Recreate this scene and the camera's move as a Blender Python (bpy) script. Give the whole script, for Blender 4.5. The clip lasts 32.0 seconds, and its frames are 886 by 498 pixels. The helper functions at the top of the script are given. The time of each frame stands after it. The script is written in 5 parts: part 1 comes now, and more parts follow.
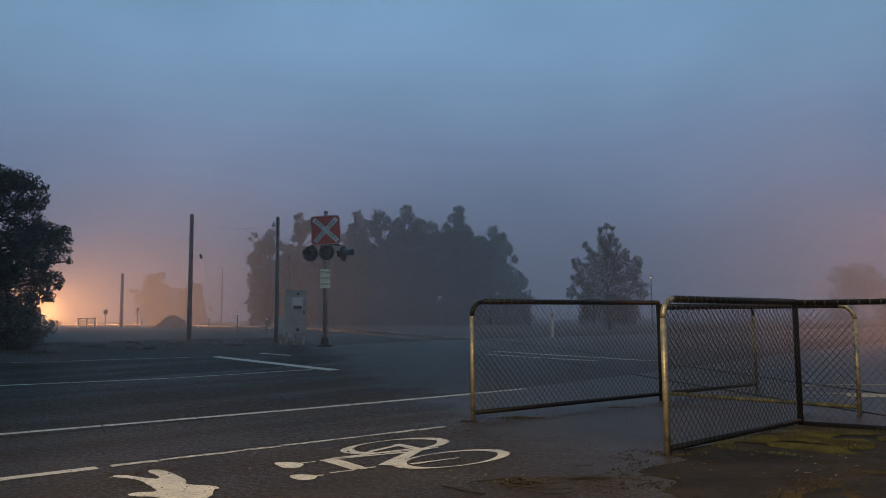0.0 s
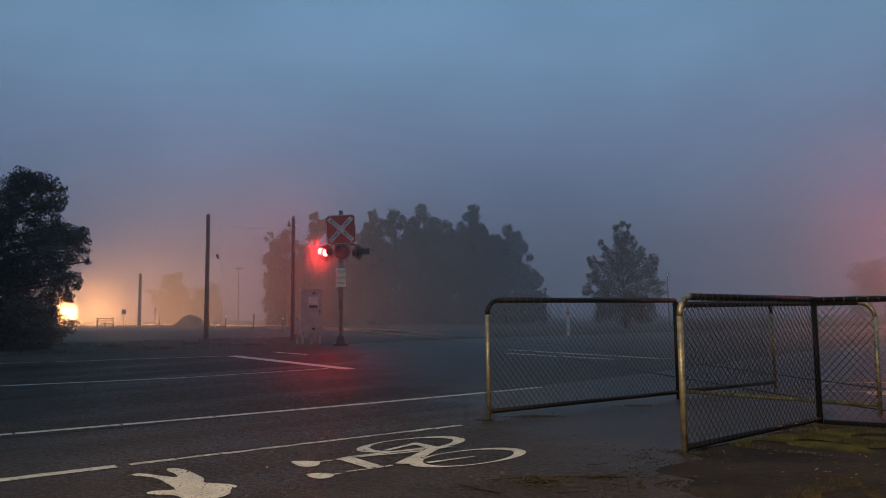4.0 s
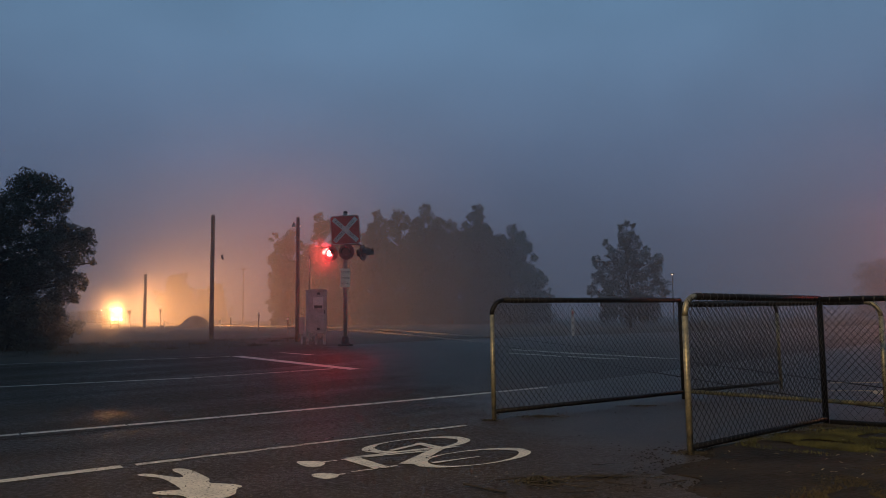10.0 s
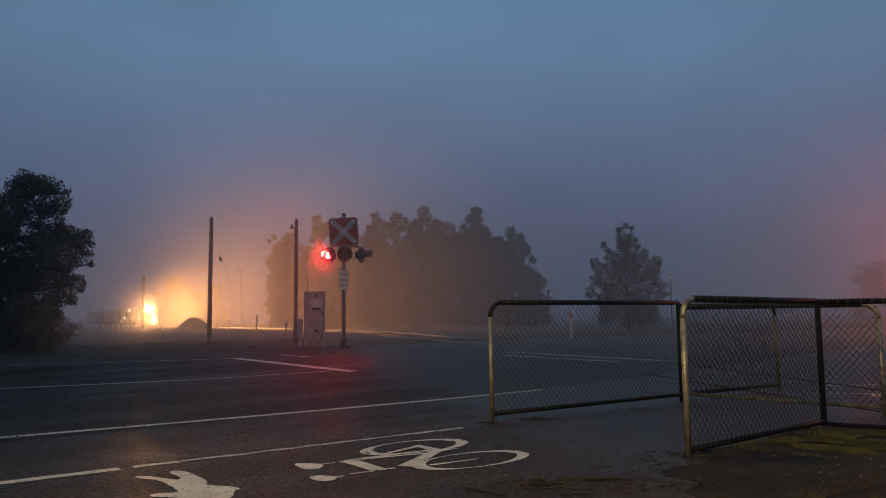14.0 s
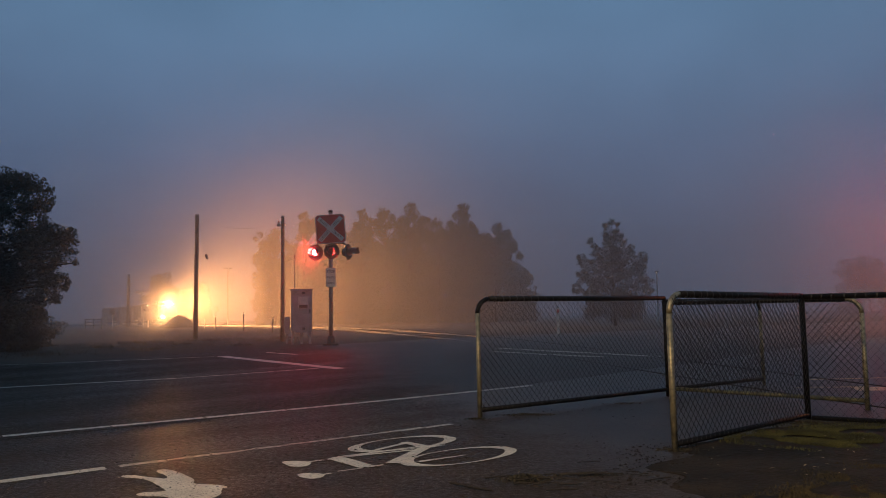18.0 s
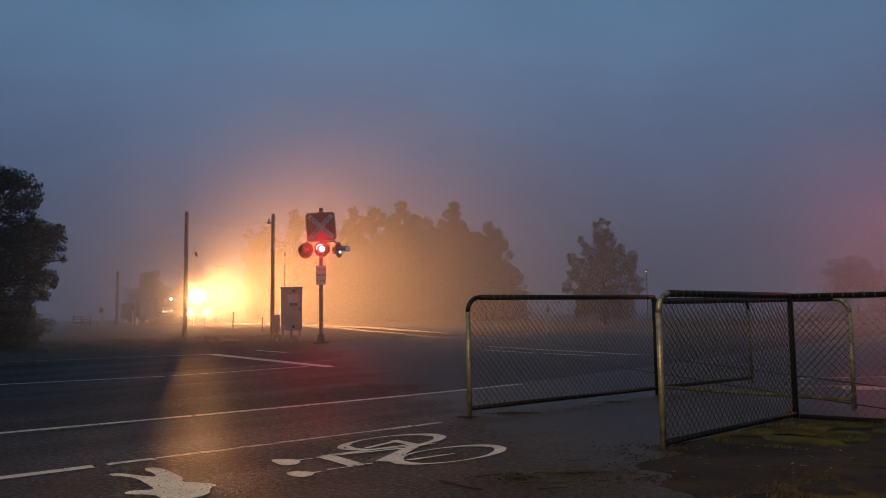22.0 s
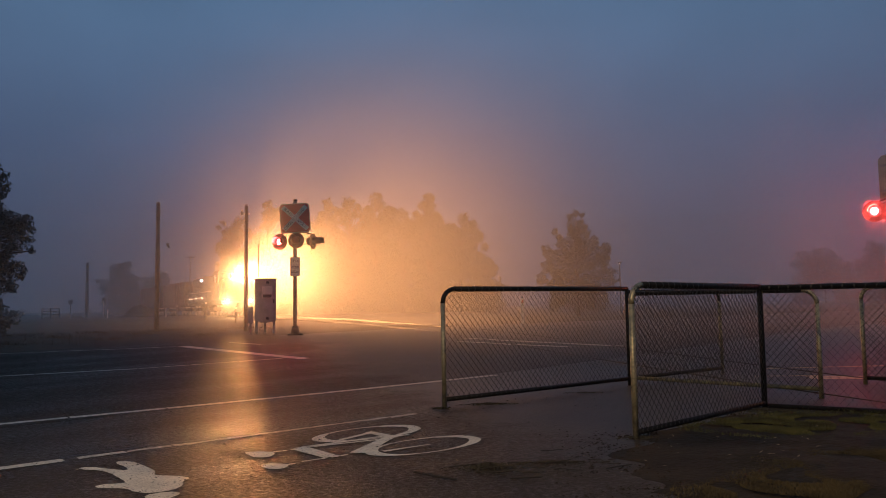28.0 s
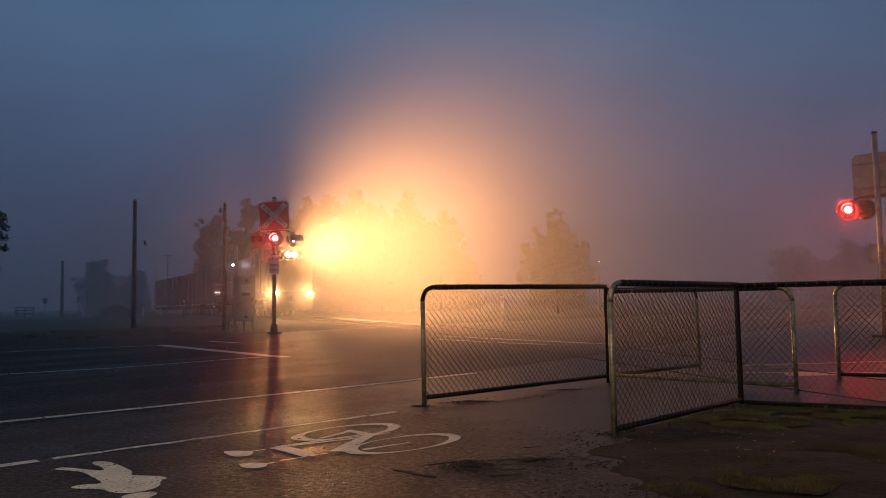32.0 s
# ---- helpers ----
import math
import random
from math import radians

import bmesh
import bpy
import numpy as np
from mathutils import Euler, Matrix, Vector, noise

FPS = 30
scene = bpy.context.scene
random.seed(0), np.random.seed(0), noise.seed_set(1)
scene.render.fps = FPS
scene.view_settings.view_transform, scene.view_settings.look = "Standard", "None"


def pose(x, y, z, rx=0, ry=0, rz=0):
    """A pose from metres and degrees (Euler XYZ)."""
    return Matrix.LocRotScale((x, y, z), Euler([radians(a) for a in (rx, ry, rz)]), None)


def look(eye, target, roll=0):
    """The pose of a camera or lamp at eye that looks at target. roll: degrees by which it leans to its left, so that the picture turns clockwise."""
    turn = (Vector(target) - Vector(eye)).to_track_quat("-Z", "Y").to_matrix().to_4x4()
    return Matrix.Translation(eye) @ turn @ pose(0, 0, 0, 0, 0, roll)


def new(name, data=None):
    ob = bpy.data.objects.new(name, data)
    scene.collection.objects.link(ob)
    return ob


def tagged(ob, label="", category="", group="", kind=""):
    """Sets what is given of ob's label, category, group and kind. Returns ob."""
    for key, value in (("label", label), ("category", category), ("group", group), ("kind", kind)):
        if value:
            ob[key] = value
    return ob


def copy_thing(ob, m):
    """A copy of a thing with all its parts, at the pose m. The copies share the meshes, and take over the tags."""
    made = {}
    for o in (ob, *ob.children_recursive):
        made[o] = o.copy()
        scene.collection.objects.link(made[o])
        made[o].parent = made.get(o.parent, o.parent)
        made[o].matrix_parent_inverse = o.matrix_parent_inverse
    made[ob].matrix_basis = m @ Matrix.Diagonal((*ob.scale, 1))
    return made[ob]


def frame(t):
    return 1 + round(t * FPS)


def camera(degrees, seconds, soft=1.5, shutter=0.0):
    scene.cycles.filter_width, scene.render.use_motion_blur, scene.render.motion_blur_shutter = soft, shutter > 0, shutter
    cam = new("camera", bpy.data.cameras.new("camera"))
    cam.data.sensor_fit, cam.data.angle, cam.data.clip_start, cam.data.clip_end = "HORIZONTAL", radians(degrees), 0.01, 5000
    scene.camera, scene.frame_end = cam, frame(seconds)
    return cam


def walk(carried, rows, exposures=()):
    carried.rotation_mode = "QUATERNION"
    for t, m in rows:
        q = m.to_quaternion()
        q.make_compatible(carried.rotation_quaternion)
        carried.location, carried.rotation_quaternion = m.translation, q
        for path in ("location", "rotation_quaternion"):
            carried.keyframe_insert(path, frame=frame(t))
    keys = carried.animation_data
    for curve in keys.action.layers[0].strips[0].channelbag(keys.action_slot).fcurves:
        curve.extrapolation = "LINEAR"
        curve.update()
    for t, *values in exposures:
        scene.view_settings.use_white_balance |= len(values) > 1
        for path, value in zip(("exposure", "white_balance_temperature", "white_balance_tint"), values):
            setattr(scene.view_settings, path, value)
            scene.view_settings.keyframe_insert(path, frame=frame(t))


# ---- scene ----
cam = camera(61.04, 32.0, soft=0.8)
EYE = (0.0, 0.0, 1.05)

# seconds, yaw to the right, tilt up, roll, all in degrees
PATH = [
    (0.0, -0.000, 5.369, -0.400), (0.5, -0.081, 5.324, -0.462), (1.0, -0.270, 5.264, -0.557), (1.5, -0.409, 5.237, -0.681),
    (2.0, -0.589, 5.239, -0.681), (2.5, -0.727, 5.241, -0.702), (3.0, -0.889, 5.253, -0.636), (3.5, -1.064, 5.258, -0.631),
    (5.5, -1.237, 5.395, -0.547), (6.0, -1.222, 5.414, -0.506), (6.5, -1.236, 5.446, -0.504), (7.0, -1.246, 5.428, -0.505),
    (7.5, -1.241, 5.401, -0.545), (8.0, -1.223, 5.384, -0.607), (8.5, -1.279, 5.327, -0.637), (9.0, -1.330, 5.280, -0.663),
    (9.5, -1.397, 5.294, -0.698), (10.0, -1.489, 5.295, -0.692), (10.5, -1.569, 5.324, -0.624), (11.0, -1.612, 5.352, -0.669),
    (11.5, -1.554, 5.385, -0.657), (12.0, -1.549, 5.389, -0.640), (12.5, -1.574, 5.440, -0.665), (13.0, -1.525, 5.482, -0.660),
    (13.5, -1.448, 5.459, -0.661), (14.0, -1.363, 5.459, -0.640), (14.5, -1.263, 5.407, -0.661), (16.5, -0.746, 5.238, -0.751),
    (17.0, -0.574, 5.213, -0.837), (17.5, -0.473, 5.208, -0.930), (18.0, -0.381, 5.192, -0.965), (18.5, -0.321, 5.193, -1.055),
    (19.0, -0.294, 5.187, -1.008), (19.5, -0.225, 5.153, -0.946), (20.0, -0.107, 5.164, -0.914), (20.5, 0.032, 5.169, -0.820),
    (21.0, 0.163, 5.130, -0.772), (21.5, 0.255, 5.112, -0.777), (22.0, 0.338, 5.060, -0.796), (22.5, 0.395, 4.952, -0.792),
    (23.0, 0.409, 4.851, -0.841), (23.5, 0.473, 4.728, -0.860), (24.0, 0.575, 4.613, -0.879), (24.5, 0.690, 4.477, -0.895),
    (25.0, 0.800, 4.339, -0.941), (25.5, 0.970, 4.238, -0.942), (27.5, 1.981, 4.392, -0.867), (28.0, 2.245, 4.393, -0.869),
    (28.5, 2.499, 4.398, -0.886), (29.0, 2.663, 4.487, -0.999), (29.5, 2.838, 4.506, -0.962), (30.0, 2.994, 4.466, -1.094),
    (30.5, 3.138, 4.443, -1.030), (31.0, 3.311, 4.374, -1.022), (31.5, 3.497, 4.316, -1.001), (32.0, 3.776, 4.220, -0.954),
]


def aim(yaw, tilt, roll):
    a, b = radians(yaw), radians(tilt)
    way = Vector((math.sin(a) * math.cos(b), math.cos(a) * math.cos(b), math.sin(b)))
    return look(EYE, Vector(EYE) + way * 10, roll)


EXPOSURES = [(0.0, 0.0, 6500, 10), (1.5, -0.05, 6500, 10), (3.5, -0.2, 6450, 10.5), (6.0, -0.47, 6400, 11), (9.0, -0.6, 6350, 12),
             (19.0, -0.74, 6180, 14), (25.0, -0.93, 6050, 16), (28.0, -1.07, 6000, 17), (32.0, -1.33, 5900, 18)]
scene.cycles.transparent_max_bounces = 32
walk(cam, [(t, aim(a, b, c)) for t, a, b, c in PATH], EXPOSURES)

# ---- world and lights ----
world = bpy.data.worlds.new("dusk_sky")
scene.world = world
world.use_nodes = True
wn, wl = world.node_tree.nodes, world.node_tree.links
wn.clear()
w_out = wn.new("ShaderNodeOutputWorld")
w_bg = wn.new("ShaderNodeBackground")
w_co = wn.new("ShaderNodeTexCoord")
w_sep = wn.new("ShaderNodeSeparateXYZ")
w_ramp = wn.new("ShaderNodeValToRGB")
w_noise = wn.new("ShaderNodeTexNoise")
w_map = wn.new("ShaderNodeMapping")
w_mr = wn.new("ShaderNodeMapRange")
w_mul = wn.new("ShaderNodeMixRGB")
w_mul.blend_type = "MULTIPLY"
w_mul.inputs[0].default_value = 1.0
SKY = [(0.0, (0.092, 0.098, 0.145)), (0.10, (0.118, 0.142, 0.222)), (0.20, (0.148, 0.21, 0.34)),
       (0.34, (0.176, 0.302, 0.472)), (0.5, (0.163, 0.325, 0.503)), (1.0, (0.15, 0.29, 0.45))]
for i, (p, c) in enumerate(SKY):
    e = w_ramp.color_ramp.elements[i] if i < 2 else w_ramp.color_ramp.elements.new(p)
    e.position, e.color = p, (*c, 1)
w_map.inputs["Scale"].default_value = (1.0, 1.0, 1.7)
w_noise.inputs["Scale"].default_value = 2.3
w_noise.inputs["Detail"].default_value = 4.0
w_noise.inputs["Roughness"].default_value = 0.5
w_mr.inputs["From Min"].default_value, w_mr.inputs["From Max"].default_value = 0.3, 0.7
w_mr.inputs["To Min"].default_value, w_mr.inputs["To Max"].default_value = 0.88, 1.14
w_bg.inputs["Strength"].default_value = 1.0
wl.new(w_co.outputs["Generated"], w_sep.inputs[0])
wl.new(w_sep.outputs["Z"], w_ramp.inputs[0])
wl.new(w_co.outputs["Generated"], w_map.inputs[0])
wl.new(w_map.outputs[0], w_noise.inputs["Vector"])
wl.new(w_noise.outputs["Fac"], w_mr.inputs["Value"])
wl.new(w_ramp.outputs[0], w_mul.inputs[1])
wl.new(w_mr.outputs[0], w_mul.inputs[2])
wl.new(w_mul.outputs[0], w_bg.inputs["Color"])
wl.new(w_bg.outputs[0], w_out.inputs["Surface"])


def lamp(name, kind, m, energy, colour, size):
    data = bpy.data.lights.new(name, kind)
    data.energy, data.color = energy, colour
    if kind == "AREA":
        data.size = size
    else:
        data.shadow_soft_size = size
    ob = new(name, data)
    ob.matrix_world = m
    return ob


# the street light behind the footpath, and the sodium lamp past the crossing
street = lamp("street_light", "SPOT", look((-2.5, -2.2, 6.6), (2.1, 5.5, 0)), 5000.0, (1.0, 0.66, 0.29), 0.25)
street.data.spot_size, street.data.spot_blend = radians(92), 1.0
lamp("sodium_light", "POINT", pose(18.6, 25.0, 2.4), 1900.0, (1.0, 0.36, 0.11), 0.3)

# ---- materials ----


def material(name, colour, rough=0.7, metal=0.0, second=None, scale=6.0, bump=0.2, fine=60.0, wear=None, coat=0.0, ior=1.45):
    """Principled surface with two scales of variation and relief."""
    m = bpy.data.materials.new(name)
    m.use_nodes = True
    n, l = m.node_tree.nodes, m.node_tree.links
    p = n["Principled BSDF"]
    co = n.new("ShaderNodeTexCoord")
    big, small = n.new("ShaderNodeTexNoise"), n.new("ShaderNodeTexNoise")
    big.inputs["Scale"].default_value, big.inputs["Detail"].default_value = scale, 5.0
    small.inputs["Scale"].default_value, small.inputs["Detail"].default_value = fine, 3.0
    l.new(co.outputs["Object"], big.inputs["Vector"])
    l.new(co.outputs["Object"], small.inputs["Vector"])
    mix = n.new("ShaderNodeMixRGB")
    second = second or tuple(c * 0.6 for c in colour)
    mix.inputs[1].default_value, mix.inputs[2].default_value = (*second, 1), (*colour, 1)
    ramp = n.new("ShaderNodeMapRange")
    ramp.inputs["From Min"].default_value, ramp.inputs["From Max"].default_value = 0.35, 0.62
    l.new(big.outputs["Fac"], ramp.inputs["Value"])
    l.new(ramp.outputs[0], mix.inputs[0])
    grain = n.new("ShaderNodeMixRGB")
    grain.blend_type = "MULTIPLY"
    grain.inputs[0].default_value = 0.6
    gr = n.new("ShaderNodeMapRange")
    gr.inputs["From Min"].default_value, gr.inputs["From Max"].default_value = 0.3, 0.7
    gr.inputs["To Min"].default_value, gr.inputs["To Max"].default_value = 0.45, 1.4
    l.new(small.outputs["Fac"], gr.inputs["Value"])
    l.new(mix.outputs[0], grain.inputs[1])
    l.new(gr.outputs[0], grain.inputs[2])
    last = grain
    if wear:
        w = n.new("ShaderNodeMixRGB")
        w.inputs[2].default_value = (*wear, 1)
        wr = n.new("ShaderNodeMapRange")
        wr.inputs["From Min"].default_value, wr.inputs["From Max"].default_value = 0.585, 0.63
        wn_ = n.new("ShaderNodeTexNoise")
        wn_.inputs["Scale"].default_value, wn_.inputs["Detail"].default_value = scale * 14, 8.0
        l.new(co.outputs["Object"], wn_.inputs["Vector"])
        l.new(wn_.outputs["Fac"], wr.inputs["Value"])
        l.new(wr.outputs[0], w.inputs[0])
        l.new(last.outputs[0], w.inputs[1])
        last = w
    l.new(last.outputs[0], p.inputs["Base Color"])
    rr = n.new("ShaderNodeMapRange")
    rr.inputs["To Min"].default_value, rr.inputs["To Max"].default_value = max(rough - 0.12, 0.04), min(rough + 0.12, 1)
    l.new(big.outputs["Fac"], rr.inputs["Value"])
    l.new(rr.outputs[0], p.inputs["Roughness"])
    p.inputs["Metallic"].default_value = metal
    p.inputs["Coat Weight"].default_value = coat
    p.inputs["IOR"].default_value = ior
    if bump:
        b = n.new("ShaderNodeBump")
        b.inputs["Strength"].default_value, b.inputs["Distance"].default_value = bump, 0.01
        l.new(small.outputs["Fac"], b.inputs["Height"])
        l.new(b.outputs[0], p.inputs["Normal"])
    return m


def glow(name, colour, strength):
    m = bpy.data.materials.new(name)
    m.use_nodes = True
    n, l = m.node_tree.nodes, m.node_tree.links
    n.clear()
    o, e = n.new("ShaderNodeOutputMaterial"), n.new("ShaderNodeEmission")
    e.inputs[0].default_value, e.inputs[1].default_value = (*colour, 1), strength
    l.new(e.outputs[0], o.inputs[0])
    return m


def fog(name, amount, ceiling, onward=0.6, lift=0.0):
    """A thin bank of droplets: lets most light pass and scatters the rest, mostly onward, some all round. Thins out with height."""
    m = bpy.data.materials.new(name)
    m.use_nodes = True
    n, l = m.node_tree.nodes, m.node_tree.links
    n.clear()
    o = n.new("ShaderNodeOutputMaterial")
    clear, front, back = n.new("ShaderNodeBsdfTransparent"), n.new("ShaderNodeBsdfDiffuse"), n.new("ShaderNodeBsdfTranslucent")
    lobe = n.new("ShaderNodeBsdfRefraction")
    lobe.inputs["Roughness"].default_value, lobe.inputs["IOR"].default_value = 1.0, 2.1
    tight, halo = n.new("ShaderNodeBsdfRefraction"), n.new("ShaderNodeMixShader")
    tight.inputs["Roughness"].default_value, tight.inputs["IOR"].default_value = 1.0, 1.14
    lobe.inputs["Color"].default_value = tight.inputs["Color"].default_value = (0.96, 0.96, 0.96, 1)
    halo.inputs[0].default_value = 0.03
    core, ball = n.new("ShaderNodeBsdfRefraction"), n.new("ShaderNodeMixShader")
    core.inputs["Roughness"].default_value, core.inputs["IOR"].default_value = 0.9, 1.03
    ball.inputs[0].default_value = 0.08
    both, some, mix = n.new("ShaderNodeMixShader"), n.new("ShaderNodeMixShader"), n.new("ShaderNodeMixShader")
    front.inputs[0].default_value = back.inputs[0].default_value = (0.93, 0.93, 0.93, 1)
    co, sep, noi = n.new("ShaderNodeTexCoord"), n.new("ShaderNodeSeparateXYZ"), n.new("ShaderNodeTexNoise")
    noi.inputs["Scale"].default_value, noi.inputs["Detail"].default_value = 0.07, 3.0
    fall = n.new("ShaderNodeMapRange")
    fall.interpolation_type = "SMOOTHSTEP"
    fall.inputs["From Min"].default_value, fall.inputs["From Max"].default_value = ceiling, 0.0
    fall.inputs["To Min"].default_value, fall.inputs["To Max"].default_value = 0.0, amount
    rise = n.new("ShaderNodeMapRange")
    rise.interpolation_type = "SMOOTHSTEP"
    rise.inputs["From Min"].default_value, rise.inputs["From Max"].default_value = 0.1, 0.1 + max(lift, 0.01)
    wisp = n.new("ShaderNodeMapRange")
    wisp.inputs["From Min"].default_value, wisp.inputs["From Max"].default_value = 0.3, 0.7
    wisp.inputs["To Min"].default_value, wisp.inputs["To Max"].default_value = 0.75, 1.25
    mul, mul2 = n.new("ShaderNodeMath"), n.new("ShaderNodeMath")
    mul.operation = mul2.operation = "MULTIPLY"
    l.new(co.outputs["Object"], sep.inputs[0])
    l.new(co.outputs["Object"], noi.inputs["Vector"])
    l.new(sep.outputs["Z"], fall.inputs["Value"])
    l.new(sep.outputs["Z"], rise.inputs["Value"])
    l.new(noi.outputs["Fac"], wisp.inputs["Value"])
    l.new(fall.outputs[0], mul.inputs[0])
    l.new(wisp.outputs[0], mul.inputs[1])
    l.new(mul.outputs[0], mul2.inputs[0])
    l.new(rise.outputs[0], mul2.inputs[1])
    l.new(front.outputs[0], both.inputs[1])
    l.new(back.outputs[0], both.inputs[2])
    both.inputs[0].default_value = 0.5
    some.inputs[0].default_value = onward
    l.new(both.outputs[0], some.inputs[1])
    l.new(lobe.outputs[0], halo.inputs[1])
    l.new(tight.outputs[0], halo.inputs[2])
    l.new(halo.outputs[0], ball.inputs[1])
    l.new(core.outputs[0], ball.inputs[2])
    l.new(ball.outputs[0], some.inputs[2])
    l.new(mul2.outputs[0], mix.inputs[0])
    l.new(clear.outputs[0], mix.inputs[1])
    l.new(some.outputs[0], mix.inputs[2])
    l.new(mix.outputs[0], o.inputs[0])
    return m


ASPHALT = material("wet_asphalt", (0.041, 0.03, 0.022), 0.54, second=(0.025, 0.019, 0.014), scale=0.7, bump=1.0, fine=60, ior=1.17)
PATH_MAT = material("path_asphalt", (0.047, 0.035, 0.025), 0.47, second=(0.028, 0.021, 0.016), scale=0.9, bump=1.0, fine=60, ior=1.17)


def wheel_tracks(m, way, relief):
    """Long bands of polished and open-grained surface along the road, with coarse stones."""
    n, l = m.node_tree.nodes, m.node_tree.links
    p = n["Principled BSDF"]
    co, mp, band_ = n.new("ShaderNodeTexCoord"), n.new("ShaderNodeMapping"), n.new("ShaderNodeTexNoise")
    mp.vector_type = "TEXTURE"
    mp.inputs["Rotation"].default_value = (0, 0, way)
    mp.inputs["Scale"].default_value = (14.0, 1.1, 1.0)
    band_.inputs["Scale"].default_value, band_.inputs["Detail"].default_value = 1.0, 2.0
    l.new(co.outputs["Object"], mp.inputs[0])
    l.new(mp.outputs[0], band_.inputs["Vector"])
    mr = n.new("ShaderNodeMapRange")
    mr.inputs["From Min"].default_value, mr.inputs["From Max"].default_value = 0.38, 0.6
    mr.inputs["To Min"].default_value, mr.inputs["To Max"].default_value = -0.06, 0.07
    add = n.new("ShaderNodeMath")
    add.operation = "ADD"
    l.new(band_.outputs["Fac"], mr.inputs["Value"])
    l.new(p.inputs["Roughness"].links[0].from_socket, add.inputs[0])
    l.new(mr.outputs[0], add.inputs[1])
    l.new(add.outputs[0], p.inputs["Roughness"])
    cell, b = n.new("ShaderNodeTexVoronoi"), n.new("ShaderNodeBump")
    cell.inputs["Scale"].default_value = 95.0
    b.inputs["Strength"].default_value, b.inputs["Distance"].default_value = 1.0, relief
    l.new(co.outputs["Object"], cell.inputs["Vector"])
    l.new(cell.outputs["Distance"], b.inputs["Height"])
    l.new(p.inputs["Normal"].links[0].from_socket, b.inputs["Normal"])
    l.new(b.outputs[0], p.inputs["Normal"])
    # open and closed patches a few centimetres wide
    rough_in, pit, pit_b, pit_r, pit_add = p.inputs["Roughness"].links[0].from_socket, n.new("ShaderNodeTexNoise"), n.new("ShaderNodeBump"), n.new("ShaderNodeMapRange"), n.new("ShaderNodeMath")
    pit.inputs["Scale"].default_value, pit.inputs["Detail"].default_value, pit.inputs["Roughness"].default_value = 24.0, 4.0, 0.65
    pit_b.inputs["Strength"].default_value, pit_b.inputs["Distance"].default_value = 0.8, 0.008
    pit_r.inputs["From Min"].default_value, pit_r.inputs["From Max"].default_value = 0.36, 0.64
    pit_r.inputs["To Min"].default_value, pit_r.inputs["To Max"].default_value = -0.14, 0.14
    pit_add.operation = "ADD"
    l.new(co.outputs["Object"], pit.inputs["Vector"])
    l.new(pit.outputs["Fac"], pit_r.inputs["Value"])
    l.new(rough_in, pit_add.inputs[0])
    l.new(pit_r.outputs[0], pit_add.inputs[1])
    l.new(pit_add.outputs[0], p.inputs["Roughness"])
    l.new(pit.outputs["Fac"], pit_b.inputs["Height"])
    l.new(b.outputs[0], pit_b.inputs["Normal"])
    l.new(pit_b.outputs[0], p.inputs["Normal"])
    # pale stones in the surface
    hue, pick, stone = n.new("ShaderNodeSeparateColor"), n.new("ShaderNodeMath"), n.new("ShaderNodeMixRGB")
    pick.operation = "GREATER_THAN"
    pick.inputs[1].default_value = 0.95
    stone.inputs[2].default_value = (0.105, 0.085, 0.062, 1)
    l.new(cell.outputs["Color"], hue.inputs[0])
    l.new(hue.outputs[0], pick.inputs[0])
    l.new(pick.outputs[0], stone.inputs[0])
    l.new(p.inputs["Base Color"].links[0].from_socket, stone.inputs[1])
    l.new(stone.outputs[0], p.inputs["Base Color"])


